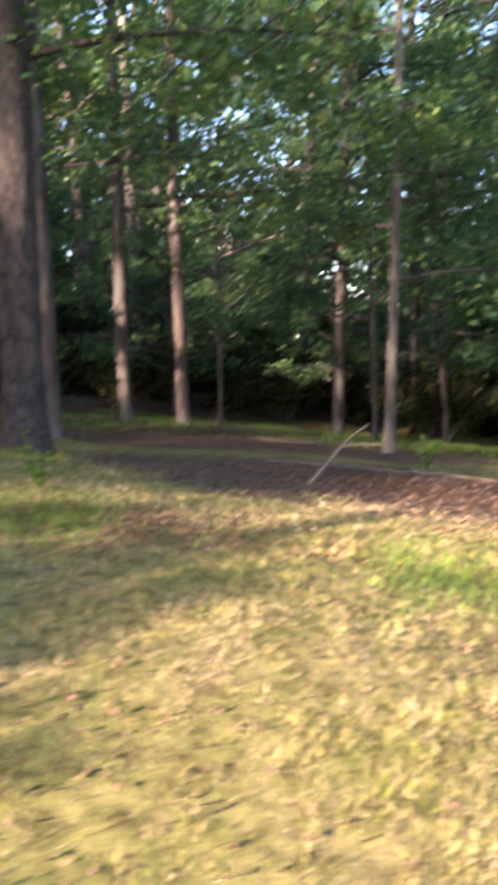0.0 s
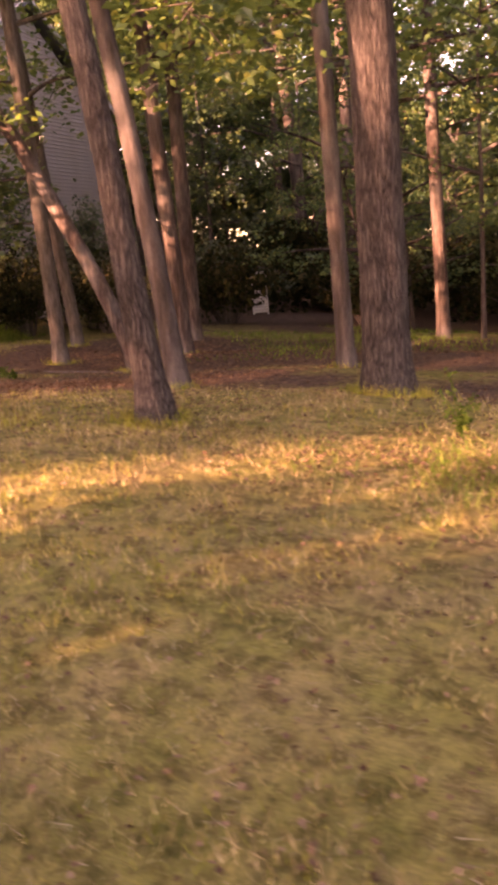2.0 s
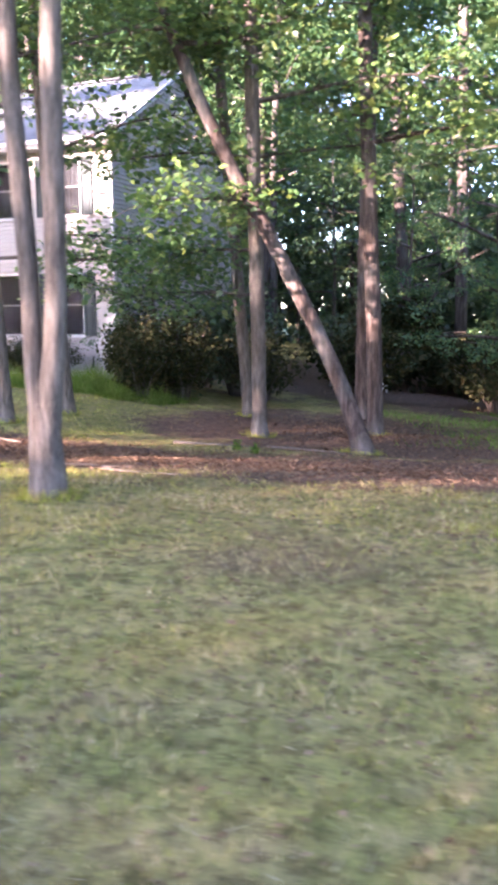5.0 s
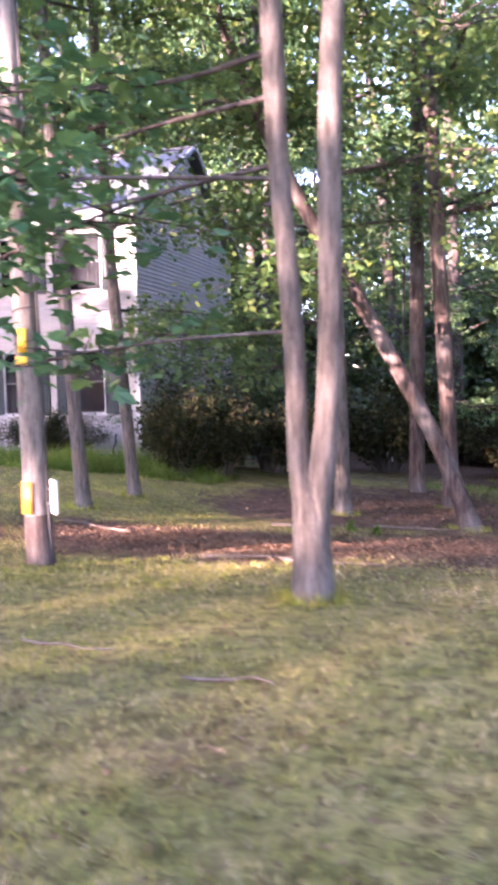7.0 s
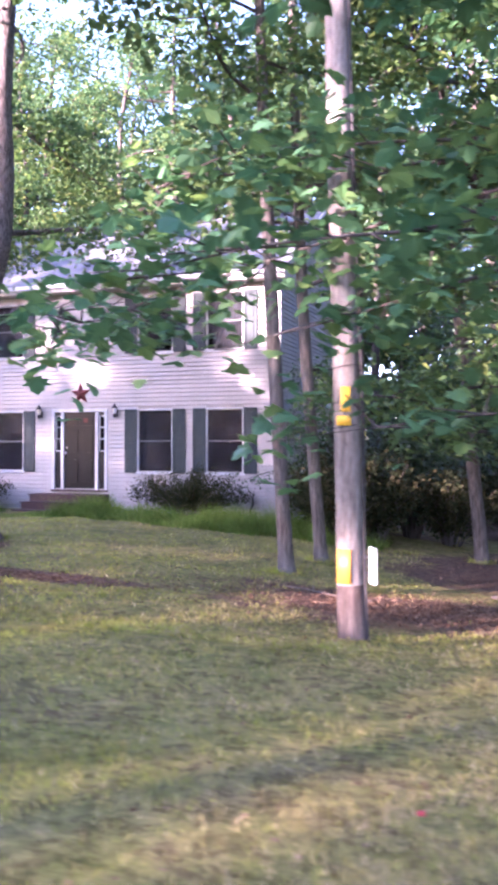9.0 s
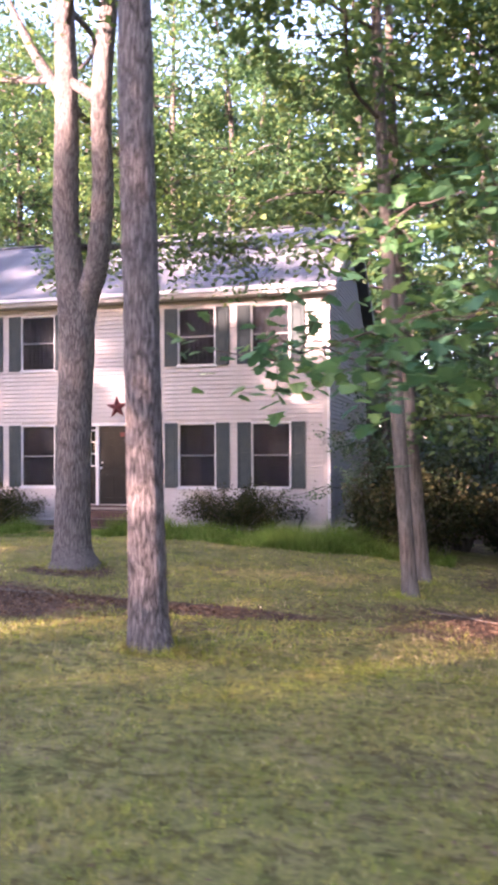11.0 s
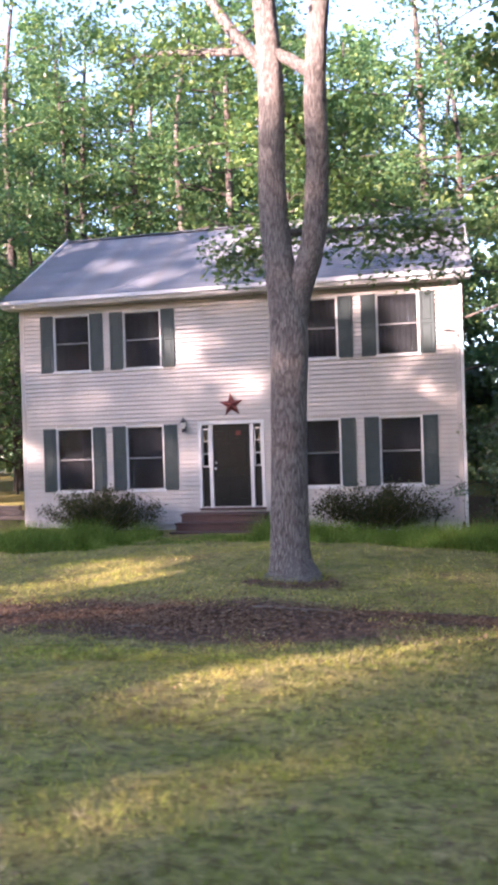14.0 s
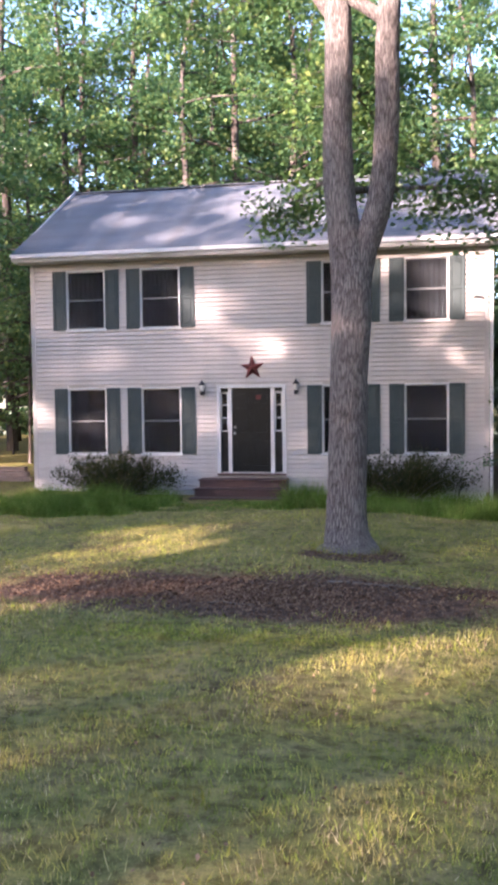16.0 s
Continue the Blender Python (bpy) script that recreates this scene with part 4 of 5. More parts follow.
tree(11.55, 14.75, [(0, 0, 0, .19), (0, 0, .3, .135), (-.02, 0, 2, .125), (-.1, 0, 5, .12), (-.15, 0, 9, .10), (-.1, 0, 14, .03)], GREY_BARK, "upright pale-barked tree at the edge of the wood", [(2.4, 3.6, 2.6, .3, .025, 14, 40, .5, .4), (3.2, 2.6, 2.8, .3, .03, 18, 40, .55, .4), (3.8, 4.4, 2.6, .3, .03, 18, 40, .55, .4), (4.6, 3.4, 2.8, .4, .03, 18, 40, .55, .4)] + ring_limbs(7, 9, 5.5, 13, 3.2, .8, 16, 34, .7, .05), seed=17, furrow=.006, seg=18, step=.18)
tree(13.6, 13.8, [(.05, 0, 0, .2), (-.06, 0, .35, .145), (-.30, 0, 1.0, .125), (-.75, 0, 1.95, .118), (-1.55, 0, 3.45, .112), (-2.2, 0, 4.55, .106), (-3.2, 0, 6.7, .09), (-4.4, 0, 10, .05)], PINE_BARK, "strongly leaning reddish-brown trunk in front of the wood", ring_limbs(8, 6, 6, 9.5, 2.6, .8, 14, 34, .7, .05), seed=18, furrow=.008, seg=22, step=.15)
tree(13.2, 16.35, [(0, 0, 0, .20), (0, 0, .3, .15), (-.06, 0, 2, .14), (-.2, 0, 5, .13), (-.35, 0, 9, .11), (-.4, 0, 15, .03)], PINE_BARK, "straight rough-barked trunk at the edge of the wood", ring_limbs(9, 9, 5.2, 14, 3.4, .8, 16, 34, .75, .05), seed=19, furrow=.008, seg=20, step=.18)
tree(12.38, 18.5, [(0, 0, 0, .2), (0, 0, .3, .16), (.02, 0, 2, .15), (.05, 0, 5, .14), (.1, 0, 9, .12), (.1, 0, 15, .03)], PINE_BARK, "straight rough-barked trunk inside the wood", ring_limbs(10, 9, 5.0, 14, 3.4, .8, 16, 34, .75, .05), seed=20, furrow=.008, seg=20, step=.18)
# big trees of the opening stretch
tree(18.61, 9.4, [(0, 0, 0, .28), (0, 0, .3, .215), (0, 0, 1.2, .192), (0, 0, 3, .182), (-.05, 0, 6, .158), (-.1, .1, 10, .14), (0, 0, 16, .04)], DARK_OAK, "large straight oak with rough bark at the wood's edge",
     [(3.6, .3, 3.0, .8, .05, 20, 36, .7, .5), (3.4, 2.5, 3.2, .9, .05, 20, 36, .7, .5)] + ring_limbs(21, 10, 4.6, 14, 4.2, 1.0, 16, 36, .85, .07), seed=21, furrow=.012, seg=32, step=.12)
tree(17.42, 7.42, [(.02, 0, 0, .165), (0, 0, .3, .112), (-.07, 0, 1.0, .096), (-.16, 0, 2.0, .089), (-.30, 0, 3.0, .083), (-.66, 0, 5, .08), (-1.2, .1, 9, .09), (-1.5, .2, 14, .03)], DARK_OAK, "rough-barked trunk leaning slightly towards the house",
     ring_limbs(22, 9, 4.6, 13, 3.6, 1.0, 14, 36, .8, .06), seed=22, furrow=.010, seg=28, step=.12)
tree(17.43, 19.5, [(0, 0, 0, .19), (0, 0, .3, .14), (-.03, 0, 2, .125), (-.1, 0, 6, .115), (-.1, 0, 16, .03)], PINE_BARK, "straight pine-like trunk in the shaded wood", ring_limbs(23, 9, 4.4, 14, 3.4, .8, 16, 34, .8, .05), seed=23, furrow=.008, seg=20, step=.18)
tree(16.1, 19.6, [(0, 0, 0, .22), (0, 0, .3, .16), (-.02, 0, 2, .145), (-.05, 0, 6, .13), (-.1, 0, 16, .03)], FAR_BARK, "thick dark trunk in the shaded wood", ring_limbs(24, 9, 3.6, 14, 3.6, .8, 16, 34, .8, .05), seed=24, furrow=.008, seg=20, step=.18)
tree(17.1, 13.45, [(0, 0, 0, .18), (0, 0, .3, .13), (-.03, 0, 2, .115), (-.1, 0, 6, .10), (-.2, 0, 13, .03)], FAR_BARK, "straight dark trunk behind the large oak", ring_limbs(25, 9, 3.2, 12, 3.0, .6, 16, 36, .7, .04), seed=25, furrow=.006, seg=16, step=.18)
tree(16.58, 9.4, [(.02, 0, 0, .15), (0, 0, .3, .105), (-.08, 0, 1.2, .092), (-.22, 0, 2.4, .086), (-.42, 0, 4, .08), (-.7, .1, 8, .06), (-.8, .2, 12, .02)], FAR_BARK, "slim dark-barked trunk leaning a little beside the larger one", ring_limbs(29, 8, 4.2, 11, 2.8, .7, 14, 36, .6, .035), seed=29, furrow=.005, seg=16, step=.16)
tree(21.9, 14.8, [(0, 0, 0, .11), (0, 0, .3, .08), (.05, 0, 2, .075), (.1, 0, 6, .06), (.1, 0, 10, .02)], GREY_BARK, "thin pale trunk in the shaded wood", ring_limbs(26, 8, 2.4, 9, 2.6, .5, 16, 32, .6, .03), seed=26, furrow=.004, seg=14, step=.2)


# woodland: a few kinds of tree, each standing many times
def wood_kind(seed, height, low, length, limbs, sprays, per, rad, size, r0, label, group):
    rng = np.random.RandomState(seed)
    t = thing("tree", 0, 0, -80, label, "tree", group)
    bend = rng.normal(0, .25, 4)
    rows = [(0, 0, -.4, r0 * 1.4), (0, 0, 0, r0 * 1.25), (0, 0, .4, r0), (bend[0] * .4, bend[1] * .4, height * .4, r0 * .8), (bend[0], bend[1], height * .75, r0 * .5), (bend[2], bend[3], height, .02)]
    woods = [tube(rows, .7, 8, .008, seed)]
    main = curve_points(rows, .2)
    pts = []
    for k in range(limbs):
        u = (k + rng.uniform(0, .8)) / limbs
        z0 = low + (height * .97 - low) * u
        i = int(np.argmin(np.abs(main[:, 2] - z0)))
        prof = math.sin(math.pi * min(1, .25 + .75 * u)) ** .7
        lr = limb_rows(rng, main[i][:3], k * 2.4 + rng.uniform(-.5, .5), length * prof * rng.uniform(.7, 1.15) + .4, rng.uniform(.2, 1.3), .05 * (1 - .5 * u) + .01, rng.uniform(0, .8))
        woods.append(tube(lr, 1.2, 4))
        c = curve_points(lr, .3)
        for j in range(sprays):
            q = c[int(len(c) * rng.uniform(.3, .999))][:3] + rng.normal(0, rad * .7, 3) * (1, 1, .5)
            pts.append(clump(rng, q, rad * rng.uniform(.55, 1.2), per))
    v, f = join(woods)
    put("trunk", mesh("trunk", v, f, FAR_BARK, True), t)
    v, f = leaves(rng, np.vstack(pts), size, .55)
    put("crown", mesh("crown", v, f, LEAF_FAR), t, kind="stuff")
    return t


TALL = [wood_kind(100 + i, h, lo, ln, 17, 6, 88, .8, .145, r, lab, "woodland trees") for i, (h, lo, ln, r, lab) in enumerate((
    (17, 5.5, 3.8, .17, "tall slender woodland tree with a green leafy crown"), (20, 7.0, 4.2, .20, "tall straight woodland tree with a high crown"),
    (15, 3.8, 3.6, .14, "woodland tree with foliage low on the trunk"), (18, 4.5, 4.4, .19, "broad woodland tree in full green leaf")))]
YOUNG = [wood_kind(200 + i, h, lo, ln, 11, 5, 56, .5, .105, r, lab, "young woodland trees") for i, (h, lo, ln, r, lab) in enumerate((
    (6.5, 1.4, 1.9, .05, "young understorey tree with layered green leaves"), (8.5, 2.2, 2.3, .06, "slim sapling with spreading leafy branches"), (5.0, 0.8, 1.7, .045, "low leafy sapling in the shade of the wood")))]


def plant(kinds, spots, seed, smin=.85, smax=1.2):
    rng = np.random.RandomState(seed)
    for i, (x, y) in enumerate(spots):
        k = kinds[rng.randint(len(kinds))]
        s = rng.uniform(smin, smax)
        copy_thing(k, Matrix.Translation((x, y, gz(x, y))) @ pose(0, 0, 0, rng.uniform(-2, 2), rng.uniform(-2, 2), rng.uniform(0, 360)) @ Matrix.Scale(s, 4))


def scatter(seed, n, x0, x1, y0, y1, gap, keep=lambda x, y: True):
    rng = np.random.RandomState(seed)
    out = []
    for _ in range(n * 40):
        x, y = rng.uniform(x0, x1), rng.uniform(y0, y1)
        if keep(x, y) and all((x - a) ** 2 + (y - b) ** 2 > gap * gap for a, b in out):
            out.append((x, y))
            if len(out) == n:
                break
    return out


off_house = lambda x, y: not (-9.5 < x < 9.5 and 14 < y < 31)
glade = lambda x, y: abs((x - 3.7) * .96 + (y - 44.3) * .28) > 1.5 and abs((x - 3.7) * .923 + (y - 44.3) * .385) > 1.3
behind = lambda x, y: off_house(x, y) and not (x < 10 and y < 31) and (glade(x, y) or y > 45)
plant(TALL[2:], [(24.5, 21.5), (27.5, 18.5), (22.5, 27.0), (30, 24), (26, 26), (20.5, 23.0), (31.5, 17.5), (33, 28)], 55, .9, 1.1)
plant(TALL, [(5.0, 32), (10.3, 33), (12.5, 31.5), (1.5, 33), (-2.5, 31.5)], 57, 1.15, 1.3)
plant(TALL, scatter(31, 44, -30, 44, 21.5, 60, 3.0, behind), 41, .9, 1.25)
plant(TALL, scatter(35, 16, -22, 12, 29.5, 40, 2.8, glade), 45, .95, 1.3)
plant(TALL[2:], scatter(36, 6, -17, -8.5, 17, 30, 3.0), 46, .8, 1.0)
plant(YOUNG, scatter(32, 46, 6, 40, 19.5, 44, 1.7, lambda x, y: off_house(x, y) and x > 8.5 and glade(x, y)), 42)
plant(YOUNG, scatter(34, 12, -26, -8, 20, 40, 2.5, lambda x, y: True), 44, .9, 1.3)
# unseen trees across the road, added and placed to dapple lawn and house
SHADE_TREES = [wood_kind(300 + i, h, lo, 3.9, 16, 10, 60, .9, .26, .18, "unseen tall leafy tree across the road, added to cast shade", "trees across the road") for i, (h, lo) in enumerate(((17, 4.4), (19, 5.6)))]
SHORTER = wood_kind(310, 12.6, 4.2, 3.6, 15, 10, 60, .85, .26, .15, "unseen middling leafy tree across the road, added to cast shade", "trees across the road")
SAPLINGS = [wood_kind(200 + i, h, lo, ln, 11, 5, 44, .5, .125, r, "unseen young leafy tree across the road, added to cast shade", "young trees across the road") for i, (h, lo, ln, r) in enumerate((
    (6.5, 1.4, 1.9, .05), (8.5, 2.2, 2.3, .06), (5.0, 0.8, 1.7, .045)))]


def stand(kind, spots):
    """Trees of one kind, each at its place (x, y) and turn."""
    for x, y, turn in spots:
        copy_thing(kind, Matrix.Translation((x, y, gz(x, y))) @ pose(0, 0, 0, 0, 0, turn))


stand(SHADE_TREES[0], ((-27.6, -30.4, 270), (-19.0, -26.9, 180)))
stand(SHADE_TREES[1], ((-4.0, -22.2, 270), (-27.9, -10.4, 0), (-36.9, -27.6, 0), (-20.1, -11.4, 180), (-2.6, -13.9, 90), (-31.3, -17.6, 90), (-32.9, -30.7, 180)))
stand(SHORTER, ((-12.7, -32.7, 90), (-18.0, -8.4, 270), (-17.6, -29.8, 0), (-15.0, -13.7, 270), (-7.8, -8.2, 270)))
stand(SAPLINGS[0], ((-9.5, -9.9, 90), (4.5, -12.9, 0)))
stand(SAPLINGS[1], ((-8.8, -24.7, 180), (-3.5, -17.8, 90), (13.4, -11.5, 0), (-10.0, -14.4, 180), (-2.0, -8.3, 0), (-11.2, -24.9, 90)))
stand(SAPLINGS[2], ((-2.5, -11.8, 270), (-11.9, -16.3, 0)))
across = lambda x, y: .816 * x - .578 * y
# the next three plantings are unseen, added to block low skylight
plant(TALL, scatter(33, 30, 15, 56, -32, -8.5, 3.0, lambda x, y: across(x, y) > 24), 43, .9, 1.15)
plant(TALL, scatter(38, 22, -52, -17, -14, 18, 3.0, lambda x, y: across(x, y) < -23.5), 48, .9, 1.15)
plant(TALL[2:3], scatter(40, 26, -74, 44, -62, -49, 3.6), 50, .8, .9)
plant(YOUNG, scatter(39, 9, -13.5, -7.2, 20.5, 30, 1.5), 49, .8, 1.2)


def far_thicket(name, x0, x1, y0, y1, h, n, seed, label, mat=LEAF_FAR, size=0):
    """Distant undergrowth that closes the wood: a mass of leaves with a ragged top."""
    rng = np.random.RandomState(seed)
    k = 70
    m = n // k
    x, y = rng.uniform(x0, x1, m), rng.uniform(y0, y1, m)
    top = h * (.75 + .18 * np.sin(.31 * x + seed) + .12 * np.sin(.83 * x) + .1 * np.sin(1.9 * x))
    z = top * rng.uniform(0, 1, m) ** .8 + ground_z(x, y)
    size = size or .5
    pts = np.vstack([clump(rng, q, r, k) for q, r in zip(np.stack([x, y, z], 1), rng.uniform(2.0, 4.2, m) * size)])
    v, f = leaves(rng, pts, size, .8)
    tagged(put(name, mesh(name, v, f, mat)), label, "undergrowth", kind="stuff")


far_thicket("woodland_undergrowth", -45, 62, 60, 68, 9.0, 26000, 61, "dense green undergrowth deep in the wood")
# dark-coloured leaf masses that paint in the gloom of the deep wood
far_thicket("deep_undergrowth", -34, 48, 46.5, 52, 13.0, 50000, 65, "dense undergrowth, the wood's shade put into its leaf colour", SHADE_LEAF)
far_thicket("far_crowns", -34, 52, 53, 58, 33.0, 120000, 66, "far crowns of the wood in green leaf", LEAF_FAR, .45)
far_thicket("shaded_thicket", 11, 46, 33, 38, 7.0, 42000, 67, "thicket inside the wood, its shade put into the leaf colour", SHADE_LEAF, .3)
# low layer whose dark leaf colour stands in for the deep wood's shade
far_thicket("brown_thicket", 10, 40, 27, 31, 2.6, 26000, 68, "low brown-green thicket in the wood, its shade put into the colour", SHRUB_LEAF, .22)
# unseen, added to keep bright horizon sky out of the window reflections
far_thicket("roadside_undergrowth", -75, 40, -58, -50, 7.0, 18000, 62, "unseen green undergrowth added to block the low sky")
far_thicket("side_undergrowth", 48, 56, -50, 60, 8.0, 16000, 63, "dense green undergrowth beside the wood")
far_thicket("western_undergrowth", -52, -44, -50, 64, 8.0, 16000, 64, "dense green undergrowth beyond the house")
for k in TALL + YOUNG + SHADE_TREES + [SHORTER] + SAPLINGS:
    for o in (*k.children_recursive, k):
        bpy.data.objects.remove(o)


# ---------------------------------------------------------------- shrubs
def shrub(x, y, rx, ry, h, label, seed, n=2600, size=.07, mat=SHRUB_LEAF, lift=.0):
    rng = np.random.RandomState(seed)
    g = gz(x, y)
    s = thing("shrub", x, y, g, label, "shrub")
    stems = []
    pts = []
    for k in range(64):
        a, t = rng.uniform(0, 6.28), math.sqrt(rng.uniform(0, 1))
        e = np.array((rx * t * math.cos(a), ry * t * math.sin(a), h * (1 - .45 * t * t) * rng.uniform(.7, 1.12)))
        m = e * (.45, .45, .55) + rng.normal(0, .04, 3)
        stems.append(tube([(e[0] * .12, e[1] * .12, -.12, .014), (*m, .009), (*e, .004)], .2, 5))
        k2 = n // 64
        w = rng.uniform(.35, 1.05, k2)[:, None]
        pts.append(e * w + rng.normal(0, .045 + .035 * h, (k2, 3)) + np.array((0, 0, lift)))
    v, f = join(stems)
    put("stemwork", mesh("stemwork", v, f, FAR_BARK, True), s, kind="stuff")
    p = np.vstack(pts)
    p = p[p[:, 2] > .03]
    v, f = leaves(rng, p, size, .8)
    put("foliage", mesh("foliage", v, f, mat), s, kind="stuff")


shrub(-2.95, 18.9, 1.85, .75, 1.05, "rounded brownish-green shrub below the front windows", 51, 15000, .05)
shrub(3.65, 18.9, 1.6, .75, 1.15, "dense dark shrub below the front windows", 52, 15000, .05)
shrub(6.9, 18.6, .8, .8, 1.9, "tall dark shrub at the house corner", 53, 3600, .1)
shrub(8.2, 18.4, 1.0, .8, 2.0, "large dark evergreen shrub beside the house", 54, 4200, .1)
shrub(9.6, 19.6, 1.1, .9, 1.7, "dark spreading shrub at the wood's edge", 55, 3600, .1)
shrub(7.3, 21.5, 1.0, 1.2, 2.6, "tall leafy shrub against the gable wall", 56, 5200, .11, SHADE_LEAF)
shrub(8.6, 20.6, 1.2, 1.0, 2.9, "tall dark evergreen shrub near the gable wall", 61, 5600, .11, SHADE_LEAF)
shrub(7.6, 17.6, .9, .7, 1.7, "dark evergreen shrub in front of the house corner", 62, 5200, .09)
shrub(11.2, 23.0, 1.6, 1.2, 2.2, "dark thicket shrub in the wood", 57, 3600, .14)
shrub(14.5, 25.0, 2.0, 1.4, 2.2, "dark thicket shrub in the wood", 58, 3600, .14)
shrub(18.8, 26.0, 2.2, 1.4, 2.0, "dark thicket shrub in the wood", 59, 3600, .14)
# unseen bushes, added with heights set by the shadow they cast on the lawn
for i, (x, h) in enumerate(((14.6, 2.75), (13.5, 3.05), (12.4, 3.05))):
    shrub(x, -3.3, .85, .7, h, "unseen leafy bush added to shade the near lawn", 160 + i, 7600, .12, LEAF)
shrub(23.0, 25.0, 2.2, 1.4, 2.4, "dark thicket shrub in the wood", 60, 3600, .14)


def timber_edging(x, y, n, label):
    """Stacked weathered timbers that hold a bed beside the house."""
    e = thing("timber_edging", x, y, gz(x, y), label, "garden edging")
    for i in range(n):
        part("timber", boxes((-1.3 + .04 * i, 1.3 - .1 * i, -.09 + .05 * i, .09 + .05 * i, .13 * i - .02, .13 * i + .105), bevel=.012), TIMBER, e)


timber_edging(-7.6, 21.5, 3, "low stack of weathered timbers beside the house")

# ---------------------------------------------------------------- far white things seen between the trunks
def garden_frame(x, y, rz):
    g = gz(x, y)
    c = thing("garden_frame", x, y, g, "white wooden frame with slatted lower panel in the wood", "garden frame", rz=rz)
    for x0 in (-.24, .19):
        part("post", boxes((x0, x0 + .05, -.03, .03, -.1, 1.28), bevel=.008), WHITE_PLASTIC, c)
    part("top_rail", boxes((-.19, .19, -.025, .025, 1.21, 1.27), bevel=.008), WHITE_PLASTIC, c)
    for i in range(8):
        part("slat", boxes((-.189, .189, -.015, .015, .06 + i * .085, .13 + i * .085), bevel=.006), WHITE_PLASTIC, c)


garden_frame(10.9, 26.2, 20)


# ---------------------------------------------------------------- grass, fallen leaves, sticks
def in_beds(x, y, grow=1.0):
    hit = np.zeros(x.shape, bool)
    for cx, cy, rx, ry in BEDS:
        hit |= ((x - cx) / (rx * grow)) ** 2 + ((y - cy) / (ry * grow)) ** 2 < 1 + .35 * np.sin(3 * x + 1.7 * y) + .2 * np.sin(7 * y - 4 * x) + .35 * np.sin(61.7 * x + 43.1 * y) * np.sin(97.3 * x - 71.9 * y)
    return hit


def blades(name, x, y, h, wid, mat, rng, label, lean=.5):
    n = len(x)
    z = ground_z(x, y) - .012
    a = rng.uniform(0, 6.283, n)
    b = rng.uniform(0, 6.283, n)
    k = h * rng.uniform(.1, lean, n)
    s = np.stack([np.cos(a), np.sin(a), np.zeros(n)], 1) * (wid * rng.uniform(.6, 1.3, n))[:, None] * .5
    p0 = np.stack([x, y, z], 1)
    t = p0 + np.stack([np.cos(b) * k, np.sin(b) * k, h], 1)
    v = np.stack([p0 - s, p0 + s, t], 1).reshape(-1, 3)
    f = np.arange(n * 3).reshape(-1, 3)
    tagged(put(name, mesh(name, v, f, mat)), label, "grass", kind="stuff")


